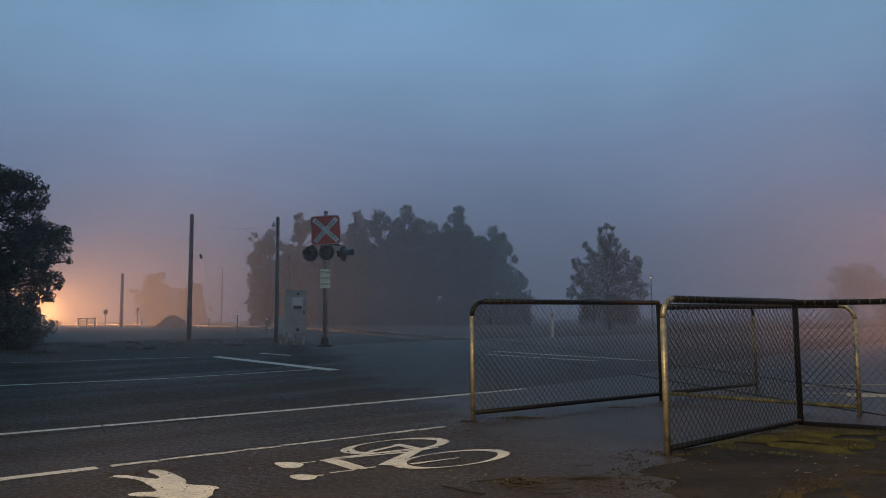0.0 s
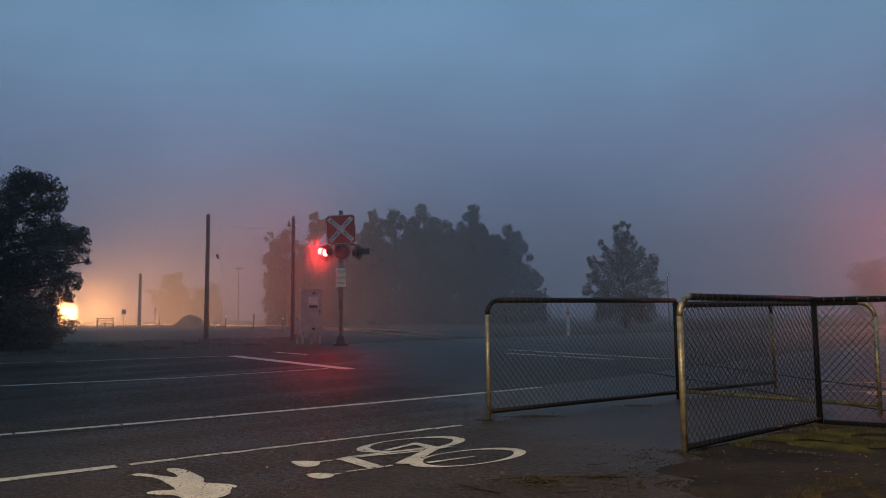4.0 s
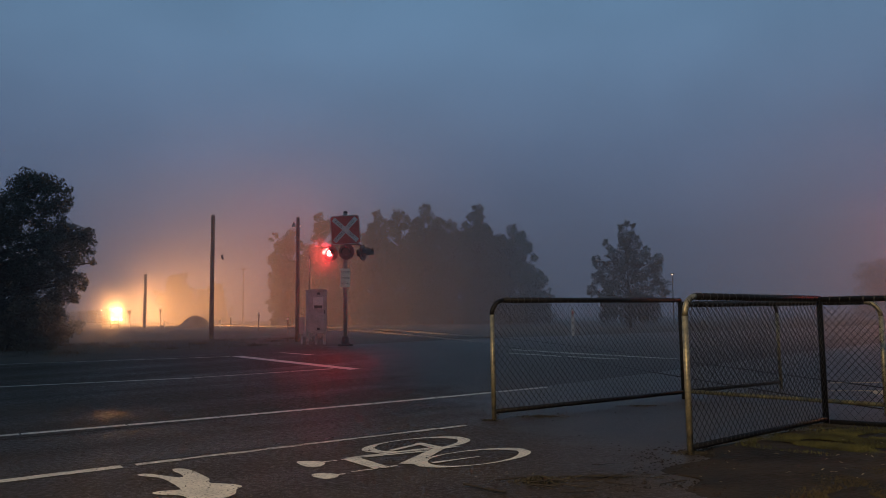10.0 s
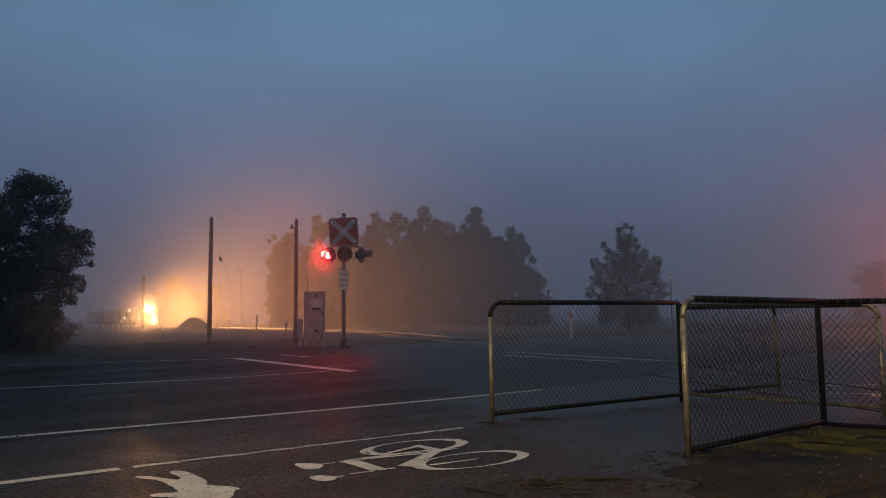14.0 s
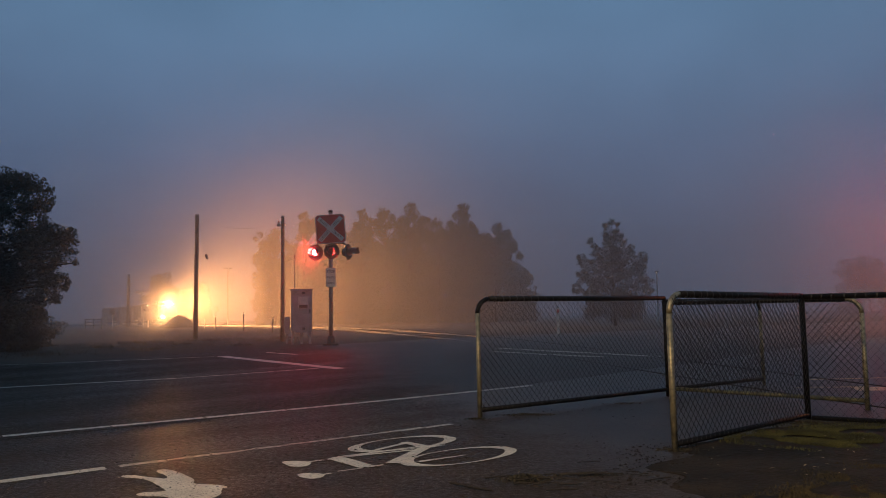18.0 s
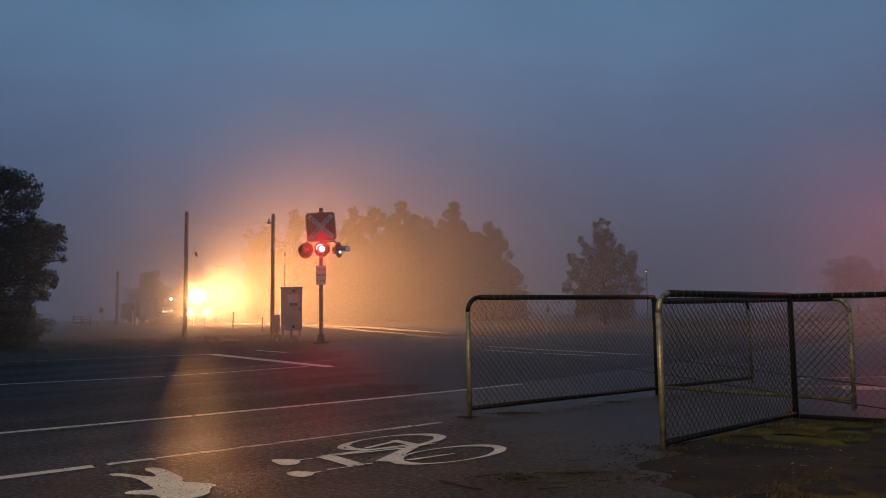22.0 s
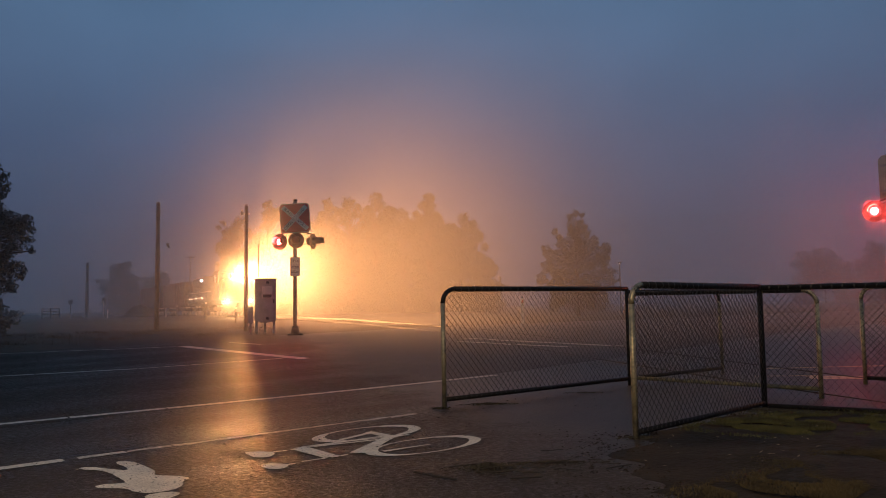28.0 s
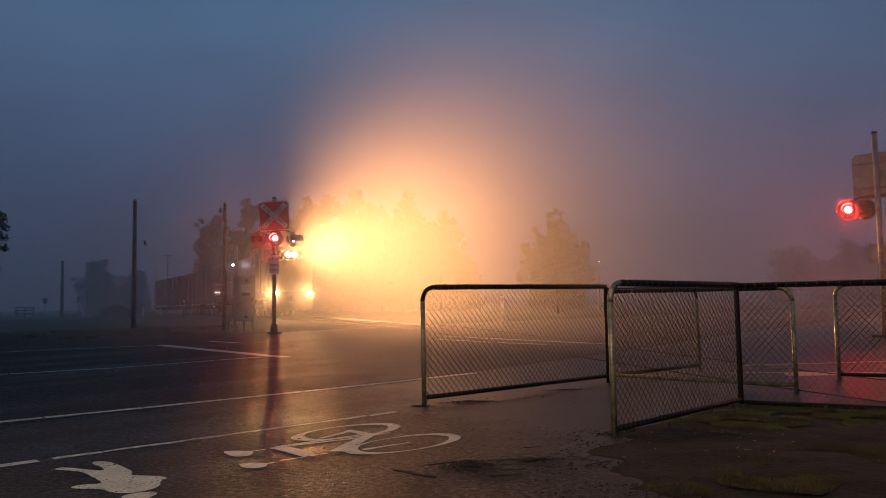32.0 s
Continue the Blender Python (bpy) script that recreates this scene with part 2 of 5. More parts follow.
def wet_film(m, rough, relief, ior_wet):
    """A smooth film of water that fills the pores towards the crossing."""
    n, l = m.node_tree.nodes, m.node_tree.links
    p = n["Principled BSDF"]
    co, sep, ragged = n.new("ShaderNodeTexCoord"), n.new("ShaderNodeSeparateXYZ"), n.new("ShaderNodeTexNoise")
    ragged.inputs["Scale"].default_value, ragged.inputs["Detail"].default_value = 1.6, 5.0
    l.new(co.outputs["Object"], sep.inputs[0])
    l.new(co.outputs["Object"], ragged.inputs["Vector"])
    lean, wave, film = n.new("ShaderNodeMath"), n.new("ShaderNodeMath"), n.new("ShaderNodeMapRange")
    lean.operation, wave.operation = "MULTIPLY_ADD", "MULTIPLY_ADD"
    lean.inputs[1].default_value = 0.3
    wave.inputs[1].default_value = 2.2
    film.interpolation_type = "SMOOTHSTEP"
    film.inputs["From Min"].default_value, film.inputs["From Max"].default_value = 3.0, 4.6
    l.new(sep.outputs["Y"], lean.inputs[0])
    l.new(sep.outputs["X"], lean.inputs[2])
    l.new(ragged.outputs["Fac"], wave.inputs[0])
    l.new(lean.outputs[0], wave.inputs[2])
    l.new(wave.outputs[0], film.inputs["Value"])
    smooth, rough_in = n.new("ShaderNodeMixRGB"), p.inputs["Roughness"].links[0].from_socket
    smooth.inputs[2].default_value = (rough, rough, rough, 1)
    l.new(film.outputs[0], smooth.inputs[0])
    l.new(rough_in, smooth.inputs[1])
    l.new(smooth.outputs[0], p.inputs["Roughness"])
    for b in [k for k in n if k.bl_idname == "ShaderNodeBump"]:
        flat = n.new("ShaderNodeMapRange")
        flat.inputs["To Min"].default_value, flat.inputs["To Max"].default_value = b.inputs["Strength"].default_value, relief
        l.new(film.outputs[0], flat.inputs["Value"])
        l.new(flat.outputs[0], b.inputs["Strength"])
    ior = n.new("ShaderNodeMapRange")
    ior.inputs["To Min"].default_value, ior.inputs["To Max"].default_value = p.inputs["IOR"].default_value, ior_wet
    l.new(film.outputs[0], ior.inputs["Value"])
    l.new(ior.outputs[0], p.inputs["IOR"])


wheel_tracks(ASPHALT, math.atan2(0.644, 0.765), 0.0028)
wheel_tracks(PATH_MAT, math.atan2(0.644, 0.765), 0.0028)
wet_film(PATH_MAT, 0.42, 0.3, 1.26)
wet_film(ASPHALT, 0.5, 0.7, 1.25)
VERGE = material("verge_soil", (0.055, 0.04, 0.025), 0.95, second=(0.028, 0.021, 0.014), scale=0.8, bump=0.8, fine=14)
DIRT = material("damp_dirt", (0.03, 0.022, 0.014), 0.85, second=(0.011, 0.009, 0.0065), scale=2.0, bump=1.0, fine=30, ior=1.24)
GRASS = material("grass_blades", (0.082, 0.082, 0.022), 0.85, second=(0.026, 0.028, 0.011), scale=3.0, bump=0.0)
TRODDEN = material("trodden_grass", (0.062, 0.048, 0.02), 0.9, second=(0.028, 0.022, 0.011), scale=3.0, bump=0.0)
DRY_GRASS = material("dry_verge_grass", (0.095, 0.068, 0.036), 0.95, second=(0.048, 0.035, 0.02), scale=3.0, bump=0.0)
PAINT = material("road_paint", (0.56, 0.51, 0.41), 0.6, second=(0.42, 0.385, 0.31), scale=4, bump=0.3, fine=110, wear=(0.1, 0.1, 0.095))
OLD_PAINT = material("worn_road_paint", (0.55, 0.51, 0.42), 0.6, second=(0.2, 0.185, 0.15), scale=18, bump=0.4, fine=110, wear=(0.05, 0.05, 0.05))
YELLOW = material("yellow_paint", (0.55, 0.4, 0.2), 0.6, second=(0.4, 0.28, 0.14), scale=5, bump=0.3, wear=(0.08, 0.07, 0.06))
GALV = material("galvanised_pipe", (0.32, 0.285, 0.18), 0.45, 0.5, second=(0.15, 0.138, 0.1), scale=11, bump=0.25, fine=40)
MOSSY_PIPE = material("mossy_pipe", (0.2, 0.19, 0.1), 0.6, 0.3, second=(0.11, 0.1, 0.06), scale=9, bump=0.3)
BLACK_PIPE = material("black_coated_pipe", (0.012, 0.012, 0.014), 0.5, second=(0.007, 0.007, 0.008), scale=8, bump=0.2, ior=1.22)
WIRE = material("black_mesh_wire", (0.026, 0.025, 0.024), 0.55, 0.2, scale=10, bump=0.0)
POLE = material("weathered_timber", (0.09, 0.075, 0.06), 0.9, second=(0.05, 0.042, 0.034), scale=4, bump=0.6, fine=25)
STEEL = material("grey_steel", (0.3, 0.29, 0.27), 0.5, 0.5, scale=6, bump=0.1)
BLACK = material("matt_black_paint", (0.012, 0.012, 0.013), 0.6, scale=8, bump=0.1)
RED = material("sign_red", (0.42, 0.035, 0.02), 0.5, second=(0.34, 0.03, 0.018), scale=5, bump=0.05)
WHITE = material("sign_white", (0.58, 0.56, 0.5), 0.5, second=(0.5, 0.48, 0.42), scale=7, bump=0.05)
# sign white made brighter and yellower: lamplight on the plate put into its colour
LAMPLIT_PLATE = material("plate_white_lamplit", (0.78, 0.74, 0.54), 0.45, second=(0.66, 0.62, 0.44), scale=7, bump=0.05)
# leaf colour lightened to imitate the fog in front of the low bush
HAZED_LEAF = material("fog_paled_bush_leaf", (0.1, 0.085, 0.06), 0.95, second=(0.06, 0.052, 0.04), scale=2, bump=0.0, ior=1.2)
LETTER = material("sign_black", (0.015, 0.015, 0.015), 0.5, bump=0.0)
BOARD_BACK = material("sign_back", (0.4, 0.375, 0.29), 0.55, 0.1, scale=5, bump=0.1)
CABINET = material("cabinet_paint", (0.36, 0.345, 0.31), 0.5, 0.1, second=(0.25, 0.24, 0.215), scale=4, bump=0.1)
RAIL = material("worn_rail_steel", (0.07, 0.06, 0.052), 0.56, 0.6, scale=6, bump=0.1)
BALLAST = material("ballast_stone", (0.07, 0.06, 0.048), 0.95, second=(0.034, 0.03, 0.026), scale=6, bump=1.0, fine=16)
SLEEPER = material("sleeper_timber", (0.08, 0.06, 0.045), 0.9, scale=5, bump=0.5)
DARK_BARK = material("dark_bark", (0.06, 0.052, 0.042), 0.95, second=(0.035, 0.03, 0.025), scale=3, bump=0.5, fine=12)
LEAF = material("eucalypt_leaf", (0.04, 0.044, 0.025), 0.85, second=(0.024, 0.028, 0.016), scale=1.2, bump=0.0)
LEAF_NEAR = material("roadside_leaf", (0.05, 0.054, 0.042), 0.95, second=(0.04, 0.043, 0.035), scale=1.2, bump=0.0, ior=1.2)
LEAF_DARK = material("cypress_leaf", (0.035, 0.045, 0.025), 0.8, second=(0.022, 0.028, 0.018), scale=1.2, bump=0.0)
LOCO = material("loco_paint", (0.025, 0.027, 0.035), 0.55, second=(0.016, 0.018, 0.025), scale=1.5, bump=0.1)
LOCO_NOSE = material("loco_nose_paint", (0.3, 0.2, 0.04), 0.45, second=(0.2, 0.13, 0.03), scale=1.5, bump=0.1)
GLASS = material("dark_glass", (0.01, 0.011, 0.013), 0.08, bump=0.0)
LENS_OFF = material("red_lens_unlit", (0.03, 0.005, 0.005), 0.35, scale=8, bump=0.1)
HEADLIGHT = glow("headlight_glow", (1.0, 0.405, 0.115), 375000.0)
DITCH = glow("ditch_light_glow", (1.0, 0.47, 0.14), 58000.0)
MARKER = glow("marker_glow", (0.8, 0.95, 1.0), 300.0)
STEP = glow("step_light_glow", (1.0, 0.85, 0.6), 150.0)
RED_ON = glow("red_lens_lit", (1.0, 0.035, 0.03), 2100.0)
RED_STRONG = glow("red_lens_strong", (1.0, 0.04, 0.03), 1600.0)
RED_RING = glow("red_lens_ring", (1.0, 0.03, 0.03), 5.0)
WHITE_ON = glow("side_lens_lit", (0.75, 0.9, 1.0), 130.0)
FAR_LAMP = glow("far_lamp_glow", (1.0, 0.5, 0.22), 26.0)
FOG_NEAR = fog("fog_thin", 0.05, 9.0, 0.84, 0.6)
FOG_MID = fog("fog_mid", 0.036, 22.0, 0.88, 0.2)
FOG_OPEN = fog("fog_open", 0.016, 20.0, 0.84, 0.2)
FOG_FAR = fog("fog_thick", 0.048, 28.0, 0.89, 0.3)
FOG_LAST = fog("fog_distant", 0.09, 28.0, 0.92)

# ---- building helpers ----


def part(name, bm, mat, parent=None, label="", m=None, smooth=False):
    me = bpy.data.meshes.new(name)
    bm.to_mesh(me)
    bm.free()
    return part_mesh(name, me, mat, parent, label, m, smooth)


def part_mesh(name, me, mat, parent=None, label="", m=None, smooth=False):
    if not me.materials:
        me.materials.append(mat)
    if smooth:
        me.polygons.foreach_set("use_smooth", [True] * len(me.polygons))
    ob = new(name, me)
    if parent:
        ob.parent = parent
    if m is not None:
        ob.matrix_basis = m
    if label:
        tagged(ob, label)
    return ob


def box(bm, sx, sy, sz, m=None, bevel=0.0):
    """A box of that size about its centre, added to bm."""
    m = m or Matrix()
    got = bmesh.ops.create_cube(bm, size=1.0, matrix=m @ Matrix.Diagonal((sx, sy, sz, 1)))
    if bevel:
        edges = {e for v in got["verts"] for e in v.link_edges}
        bmesh.ops.bevel(bm, geom=list(edges), offset=bevel, segments=2, affect="EDGES")
    return bm


def rod(bm, a, b, r0, r1=None, seg=10):
    """A tapered round bar from a to b."""
    a, b = Vector(a), Vector(b)
    r1 = r0 if r1 is None else r1
    m = Matrix.Translation((a + b) / 2) @ (b - a).to_track_quat("Z", "Y").to_matrix().to_4x4()
    bmesh.ops.create_cone(bm, cap_ends=True, segments=seg, radius1=r0, radius2=r1, depth=(b - a).length, matrix=m)
    return bm


def tube(bm, pts, r, seg=10):
    """A bent pipe through the points."""
    rings = []
    pts = [Vector(p) for p in pts]
    side = None
    for i, p in enumerate(pts):
        d = (pts[min(i + 1, len(pts) - 1)] - pts[max(i - 1, 0)]).normalized()
        if side is None:
            side = d.orthogonal().normalized()
        side = (side - d * side.dot(d)).normalized()
        up = d.cross(side)
        rings.append([bm.verts.new(p + (side * math.cos(k * 2 * math.pi / seg) + up * math.sin(k * 2 * math.pi / seg)) * r) for k in range(seg)])
    for a, b in zip(rings, rings[1:]):
        for k in range(seg):
            bm.faces.new((a[k], a[(k + 1) % seg], b[(k + 1) % seg], b[k]))
    bm.faces.new(rings[0][::-1])
    bm.faces.new(rings[-1])
    return bm


def empty(name, m):
    ob = new(name)
    ob.matrix_basis = m
    return ob


def mesh_from(name, verts, faces):
    me = bpy.data.meshes.new(name)
    me.from_pydata(verts, [], faces)
    me.update()
    return me


def text_mesh(name, body, size, squeeze=1.0, depth=0.003):
    c = bpy.data.curves.new(name, "FONT")
    c.body, c.size, c.extrude = body, size, depth
    c.align_x, c.align_y = "CENTER", "CENTER"
    c.space_character = squeeze
    ob = bpy.data.objects.new(name, c)
    scene.collection.objects.link(ob)
    me = bpy.data.meshes.new_from_object(ob.evaluated_get(bpy.context.evaluated_depsgraph_get()))
    bpy.data.objects.remove(ob)
    return me


# ---- ground, road, track ----


def smooth_step(v, a, b):
    t = min(max((v - a) / (b - a), 0.0), 1.0)
    return t * t * (3 - 2 * t)


def ground_z(x, y):
    """The land climbs a little towards the railway."""
    return 0.38 * smooth_step(y + 0.35 * max(0.0, x - 2), 8.0, 26.0)


def track_x(y):
    return 7.6 - 0.248 * y - 0.001475 * y * y


def track_way(y):
    """Unit vector along the track, the way that the train goes."""
    return Vector((0.248 + 0.00295 * y, -1.0, 0)).normalized()


def track_point(y, off=0.0, z=0.0):
    """off: metres to the side of the camera."""
    w = track_way(y)
    n = Vector((w.y, -w.x, 0))
    return Vector((track_x(y), y, z)) + n * off


def sheet(name, mat, us, vs, at, kind="structure", label="", category=""):
    """A grid surface; at(u, v) gives the point."""
    verts = [tuple(at(u, v)) for v in vs for u in us]
    w = len(us)
    faces = [(j * w + i, j * w + i + 1, (j + 1) * w + i + 1, (j + 1) * w + i) for j in range(len(vs) - 1) for i in range(w - 1)]
    ob = part_mesh(name, mesh_from(name, verts, faces), mat, smooth=True)
    return tagged(ob, label, category, kind=kind)


def steps(a, b, d):
    n = max(1, math.ceil((b - a) / d))
    return [a + (b - a) * i / n for i in range(n + 1)]


GX = [-2500, -900, -400, -200, -120] + steps(-80, 60, 4) + [100, 200, 400, 900, 2500]
GY = [-400, -150, -60, -30] + steps(-16, 44, 1.5) + steps(48, 200, 8) + [300, 500, 900, 2500]
sheet("ground", VERGE, GX, GY, lambda x, y: (x, y, ground_z(x, y) - 0.03), label="damp dark grass verge and soil", category="ground")

ROAD = Vector((0.765, 0.644, 0))
ACROSS = Vector((-0.644, 0.765, 0))


def road_point(s, q, up=0.0):
    p = ROAD * s + ACROSS * q
    return Vector((p.x, p.y, ground_z(p.x, p.y) + up))


sheet("road", ASPHALT, steps(-60, 90, 1.5), steps(7.95, 18.75, 0.9), lambda s, q: road_point(s, q, 0.004),
      label="wet dark asphalt road with painted lines", category="road")
sheet("footpath", PATH_MAT, steps(-40, 60, 1.5), steps(-8, 7.95, 1.2), lambda s, q: road_point(s, q, 0.0),
      label="wet asphalt shared path and road shoulder", category="path")


def stripe(name, a, b, width, mat, pieces=1, gap=0.02, label="", up=0.0085, jag=0.0, seed=1):
    """A painted line from a to b on the ground, in pieces with small cracks between."""
    rnd = random.Random(seed)
    a, b = Vector((a[0], a[1], 0)), Vector((b[0], b[1], 0))
    d = (b - a).normalized()
    n = Vector((-d.y, d.x, 0))
    length = (b - a).length
    verts, faces = [], []
    for k in range(pieces):
        s0 = length * k / pieces + gap / 2
        s1 = length * (k + 1) / pieces - gap / 2
        m = max(1, int((s1 - s0) / (0.15 if jag else 0.8)))
        for i in range(m + 1):
            p = a + d * (s0 + (s1 - s0) * i / m)
            for e in (-1, 1):
                q = p + n * e * (width / 2 - jag * rnd.random())
                verts.append((q.x, q.y, ground_z(q.x, q.y) + up))
            if i:
                c = len(verts)
                faces.append((c - 4, c - 2, c - 1, c - 3))
    ob = part_mesh(name, mesh_from(name, verts, faces), mat)
    return tagged(ob, label, "road marking", kind="structure")


stripe("edge_line", (-9.65, 3.2), (1.19, 11.13), 0.13, PAINT, 14, 0.02, "white edge line, cracked across", jag=0.015, up=0.0065)
stripe("path_line", (-9.0, 0.41), (-2.5, 5.55), 0.13, PAINT, 5, 0.02, "white path line", jag=0.015, up=0.0045)
stripe("path_line_worn", (-2.44, 5.6), (0.01, 7.52), 0.11, OLD_PAINT, 9, 0.012, "worn broken white path line", jag=0.04, seed=4, up=0.0045)
stripe("lane_line", (-16.0, 8.3), (-4.7, 13.05), 0.13, PAINT, 8, 0.02, "white lane line", jag=0.02)
stripe("lane_line", (-4.7, 13.05), (-2.5, 14.5), 0.12, OLD_PAINT, 3, 0.04, "worn white lane line", jag=0.04)
stripe("far_edge_line", (-24.0, 11.7), (-5.5, 17.75), 0.1, OLD_PAINT, 8, 0.05, "faded far edge line", jag=0.03)
stripe("stop_line", (-5.38, 17.81), (-2.06, 14.34), 0.27, PAINT, 1, 0.0, "white stop line before the signal", jag=0.02)
stripe("lane_dash", (-4.55, 18.78), (-3.62, 17.99), 0.13, PAINT, 1, 0.0, "short white dash", jag=0.02)
stripe("crossing_line", (1.2, 19.0), (4.33, 15.52), 0.25, OLD_PAINT, 3, 0.06, "faded white line beside the rails", jag=0.06)
stripe("crossing_line", (1.0, 17.92), (3.22, 15.74), 0.22, OLD_PAINT, 3, 0.06, "faded white line beside the rails", jag=0.06)
stripe("path_line_yellow", (5.2, 11.1), (8.4, 11.0), 0.12, YELLOW, 3, 0.03, "worn yellow path line", jag=0.03)
stripe("path_line_yellow", (4.6, 10.2), (5.5, 10.1), 0.1, YELLOW, 2, 0.03, "worn yellow path line", jag=0.03)


def decal(bm, pts, up=0.0046, round_=0):
    """A flat painted shape on the path; round_: times that its corners are cut."""
    for _ in range(round_):
        pts = [(p[0] * a + q[0] * (1 - a), p[1] * a + q[1] * (1 - a)) for p, q in zip(pts, pts[1:] + pts[:1]) for a in (0.75, 0.25)]
    bm.faces.new([bm.verts.new((x, y, ground_z(x, y) + up)) for x, y in pts])


def ring(bm, c, ax, bx, r, w, a0=0.0, a1=360.0, up=0.0046, n=36, flare=0.0):
    """A painted ring in the plane of ax and bx."""
    last = None
    for i in range(n + 1):
        t = radians(a0 + (a1 - a0) * i / n)
        ww = w * (1 + flare * math.sin(t * 2.3 + 1))
        now = []
        for rr in (r - ww / 2, r + ww / 2):
            p = Vector(c) + ax * math.cos(t) * rr + bx * math.sin(t) * rr
            now.append(bm.verts.new((p.x, p.y, ground_z(p.x, p.y) + up)))
        if last:
            bm.faces.new((last[0], last[1], now[1], now[0]))
        last = now


def band(bm, a, b, w0, w1=None, up=0.0056):
    a, b = Vector((*a, 0)), Vector((*b, 0))
    d = (b - a).normalized()
    n = Vector((-d.y, d.x, 0))
    w1 = w1 or w0
    decal(bm, [((a + n * w0 / 2)).xy, (a - n * w0 / 2).xy, (b - n * w1 / 2).xy, (b + n * w1 / 2).xy], up)


# bicycle symbol on the path
bm = bmesh.new()
U, V = Vector((0.765, 0.644, 0)), Vector((-0.644, 0.765, 0))
ring(bm, (0.07, 5.81, 0), U, V * 0.54, 0.47, 0.075, flare=0.55)
ring(bm, (-0.40, 6.42, 0), U, V * 0.58, 0.46, 0.08, flare=0.55)
band(bm, (-0.86, 5.83), (-0.22, 6.27), 0.05, 0.04)
band(bm, (-0.90, 5.79), (-0.30, 6.09), 0.05, 0.04)
band(bm, (-0.88, 5.80), (-0.60, 5.43), 0.13, 0.12, 0.0066)
band(bm, (-0.42, 5.55), (-0.21, 6.2), 0.13, 0.09, 0.0066)
band(bm, (-0.60, 6.12), (-0.36, 6.46), 0.045, 0.06)
band(bm, (-0.40, 6.46), (-0.20, 6.2), 0.07, 0.1, 0.0076)
band(bm, (-0.24, 6.15), (-0.05, 6.29), 0.075, 0.02, 0.0086)
band(bm, (-0.24, 5.59), (0.11, 5.83), 0.05, 0.015, 0.0066)
band(bm, (-1.09, 5.63), (-0.96, 5.72), 0.025)
band(bm, (-0.93, 5.74), (-0.86, 5.79), 0.03)
band(bm, (-0.90, 5.17), (-0.82, 5.23), 0.03)
band(bm, (-0.79, 5.29), (-0.62, 5.4), 0.025)
band(bm, (-0.60, 5.42), (-0.49, 5.5), 0.04, 0.03)
decal(bm, [(-1.27, 5.68), (-1.2, 5.71), (-1.06, 5.68), (-1.02, 5.6), (-1.04, 5.48), (-1.14, 5.47), (-1.2, 5.56)], round_=2)
decal(bm, [(-1.06, 5.19), (-1.02, 5.26), (-0.9, 5.24), (-0.85, 5.18), (-0.87, 5.08), (-0.96, 5.06)], round_=2)
tagged(part("bicycle_symbol", bm, PAINT), "worn white bicycle symbol painted on the path", "road marking", kind="structure")

# worn second symbol on the path, nearer
bm = bmesh.new()
decal(bm, [(-2.26, 5.21), (-2.26, 5.28), (-2.18, 5.27), (-2.06, 5.2), (-1.9, 5.13), (-1.95, 5.24), (-2.08, 5.38), (-2.09, 5.46), (-2.0, 5.45), (-1.88, 5.32), (-1.77, 5.18), (-1.70, 5.08),
           (-1.68, 4.97), (-1.59, 4.95), (-1.48, 4.92), (-1.41, 4.86), (-1.44, 4.77), (-1.4, 4.68), (-1.42, 4.56), (-1.52, 4.49), (-1.62, 4.51), (-1.73, 4.63), (-1.88, 4.64), (-1.94, 4.69), (-1.9, 4.75),
           (-1.77, 4.76), (-1.82, 4.84), (-1.89, 4.93), (-2.0, 5.08), (-2.1, 5.16)], round_=1)
decal(bm, [(-1.55, 4.40), (-1.52, 4.48), (-1.42, 4.52), (-1.35, 4.48), (-1.37, 4.36), (-1.45, 4.32)], round_=2)
tagged(part("path_symbol", bm, PAINT), "worn white symbol painted on the path", "road marking", kind="structure")
bm = bmesh.new()
decal(bm, [(5.3, 10.15), (5.2, 9.75), (6.6, 9.55), (6.9, 9.75)])
tagged(part("yellow_patch", bm, YELLOW), "worn yellow warning patch on the path", "road marking", kind="structure")


# track: ballast, sleepers, rails
def rail_top(y):
    """Height of the rail head over the ground: flush in the road, proud of the ballast further on."""
    return 0.012 + 0.13 * smooth_step(y, 25.0, 40.0)


def bed(u, v):
    p = track_point(v, u)
    return (p.x, p.y, ground_z(p.x, p.y) + (0.004 if abs(u) > 1.9 else max(0.008, rail_top(v) - 0.1)) - (0.1 if abs(u) > 2.6 else 0))


TRACK_Y = steps(27.0, 60, 3) + steps(66, 338, 8)
sheet("ballast", BALLAST, [-2.8, -1.9, -0.6, 0.6, 1.9, 2.8], TRACK_Y, bed, label="grey ballast bed of the railway", category="railway")
for side in (-0.8, 0.8):
    bm = bmesh.new()
    last = None
    for y in steps(-10, 60, 2.0) + steps(64, 338, 6):
        c = []
        for du, dz in ((-0.05, 0.0), (-0.026, 0.17), (0.026, 0.17), (0.05, 0.0)):
            p = track_point(y, side + du)
            c.append(bm.verts.new((p.x, p.y, ground_z(p.x, p.y) + dz - 0.17 + rail_top(y))))
        if last:
            for k in range(3):
                bm.faces.new((last[k], last[k + 1], c[k + 1], c[k]))
        last = c
    tagged(part("rail", bm, RAIL), "worn shiny steel rail", "railway", kind="structure")
bm = bmesh.new()
box(bm, 2.5, 0.24, 0.14, bevel=0.01)
sleeper = part("sleeper", bm, SLEEPER)
tagged(sleeper, "dark timber railway sleeper in the ballast", "sleeper", "sleepers of the track", kind="structure")


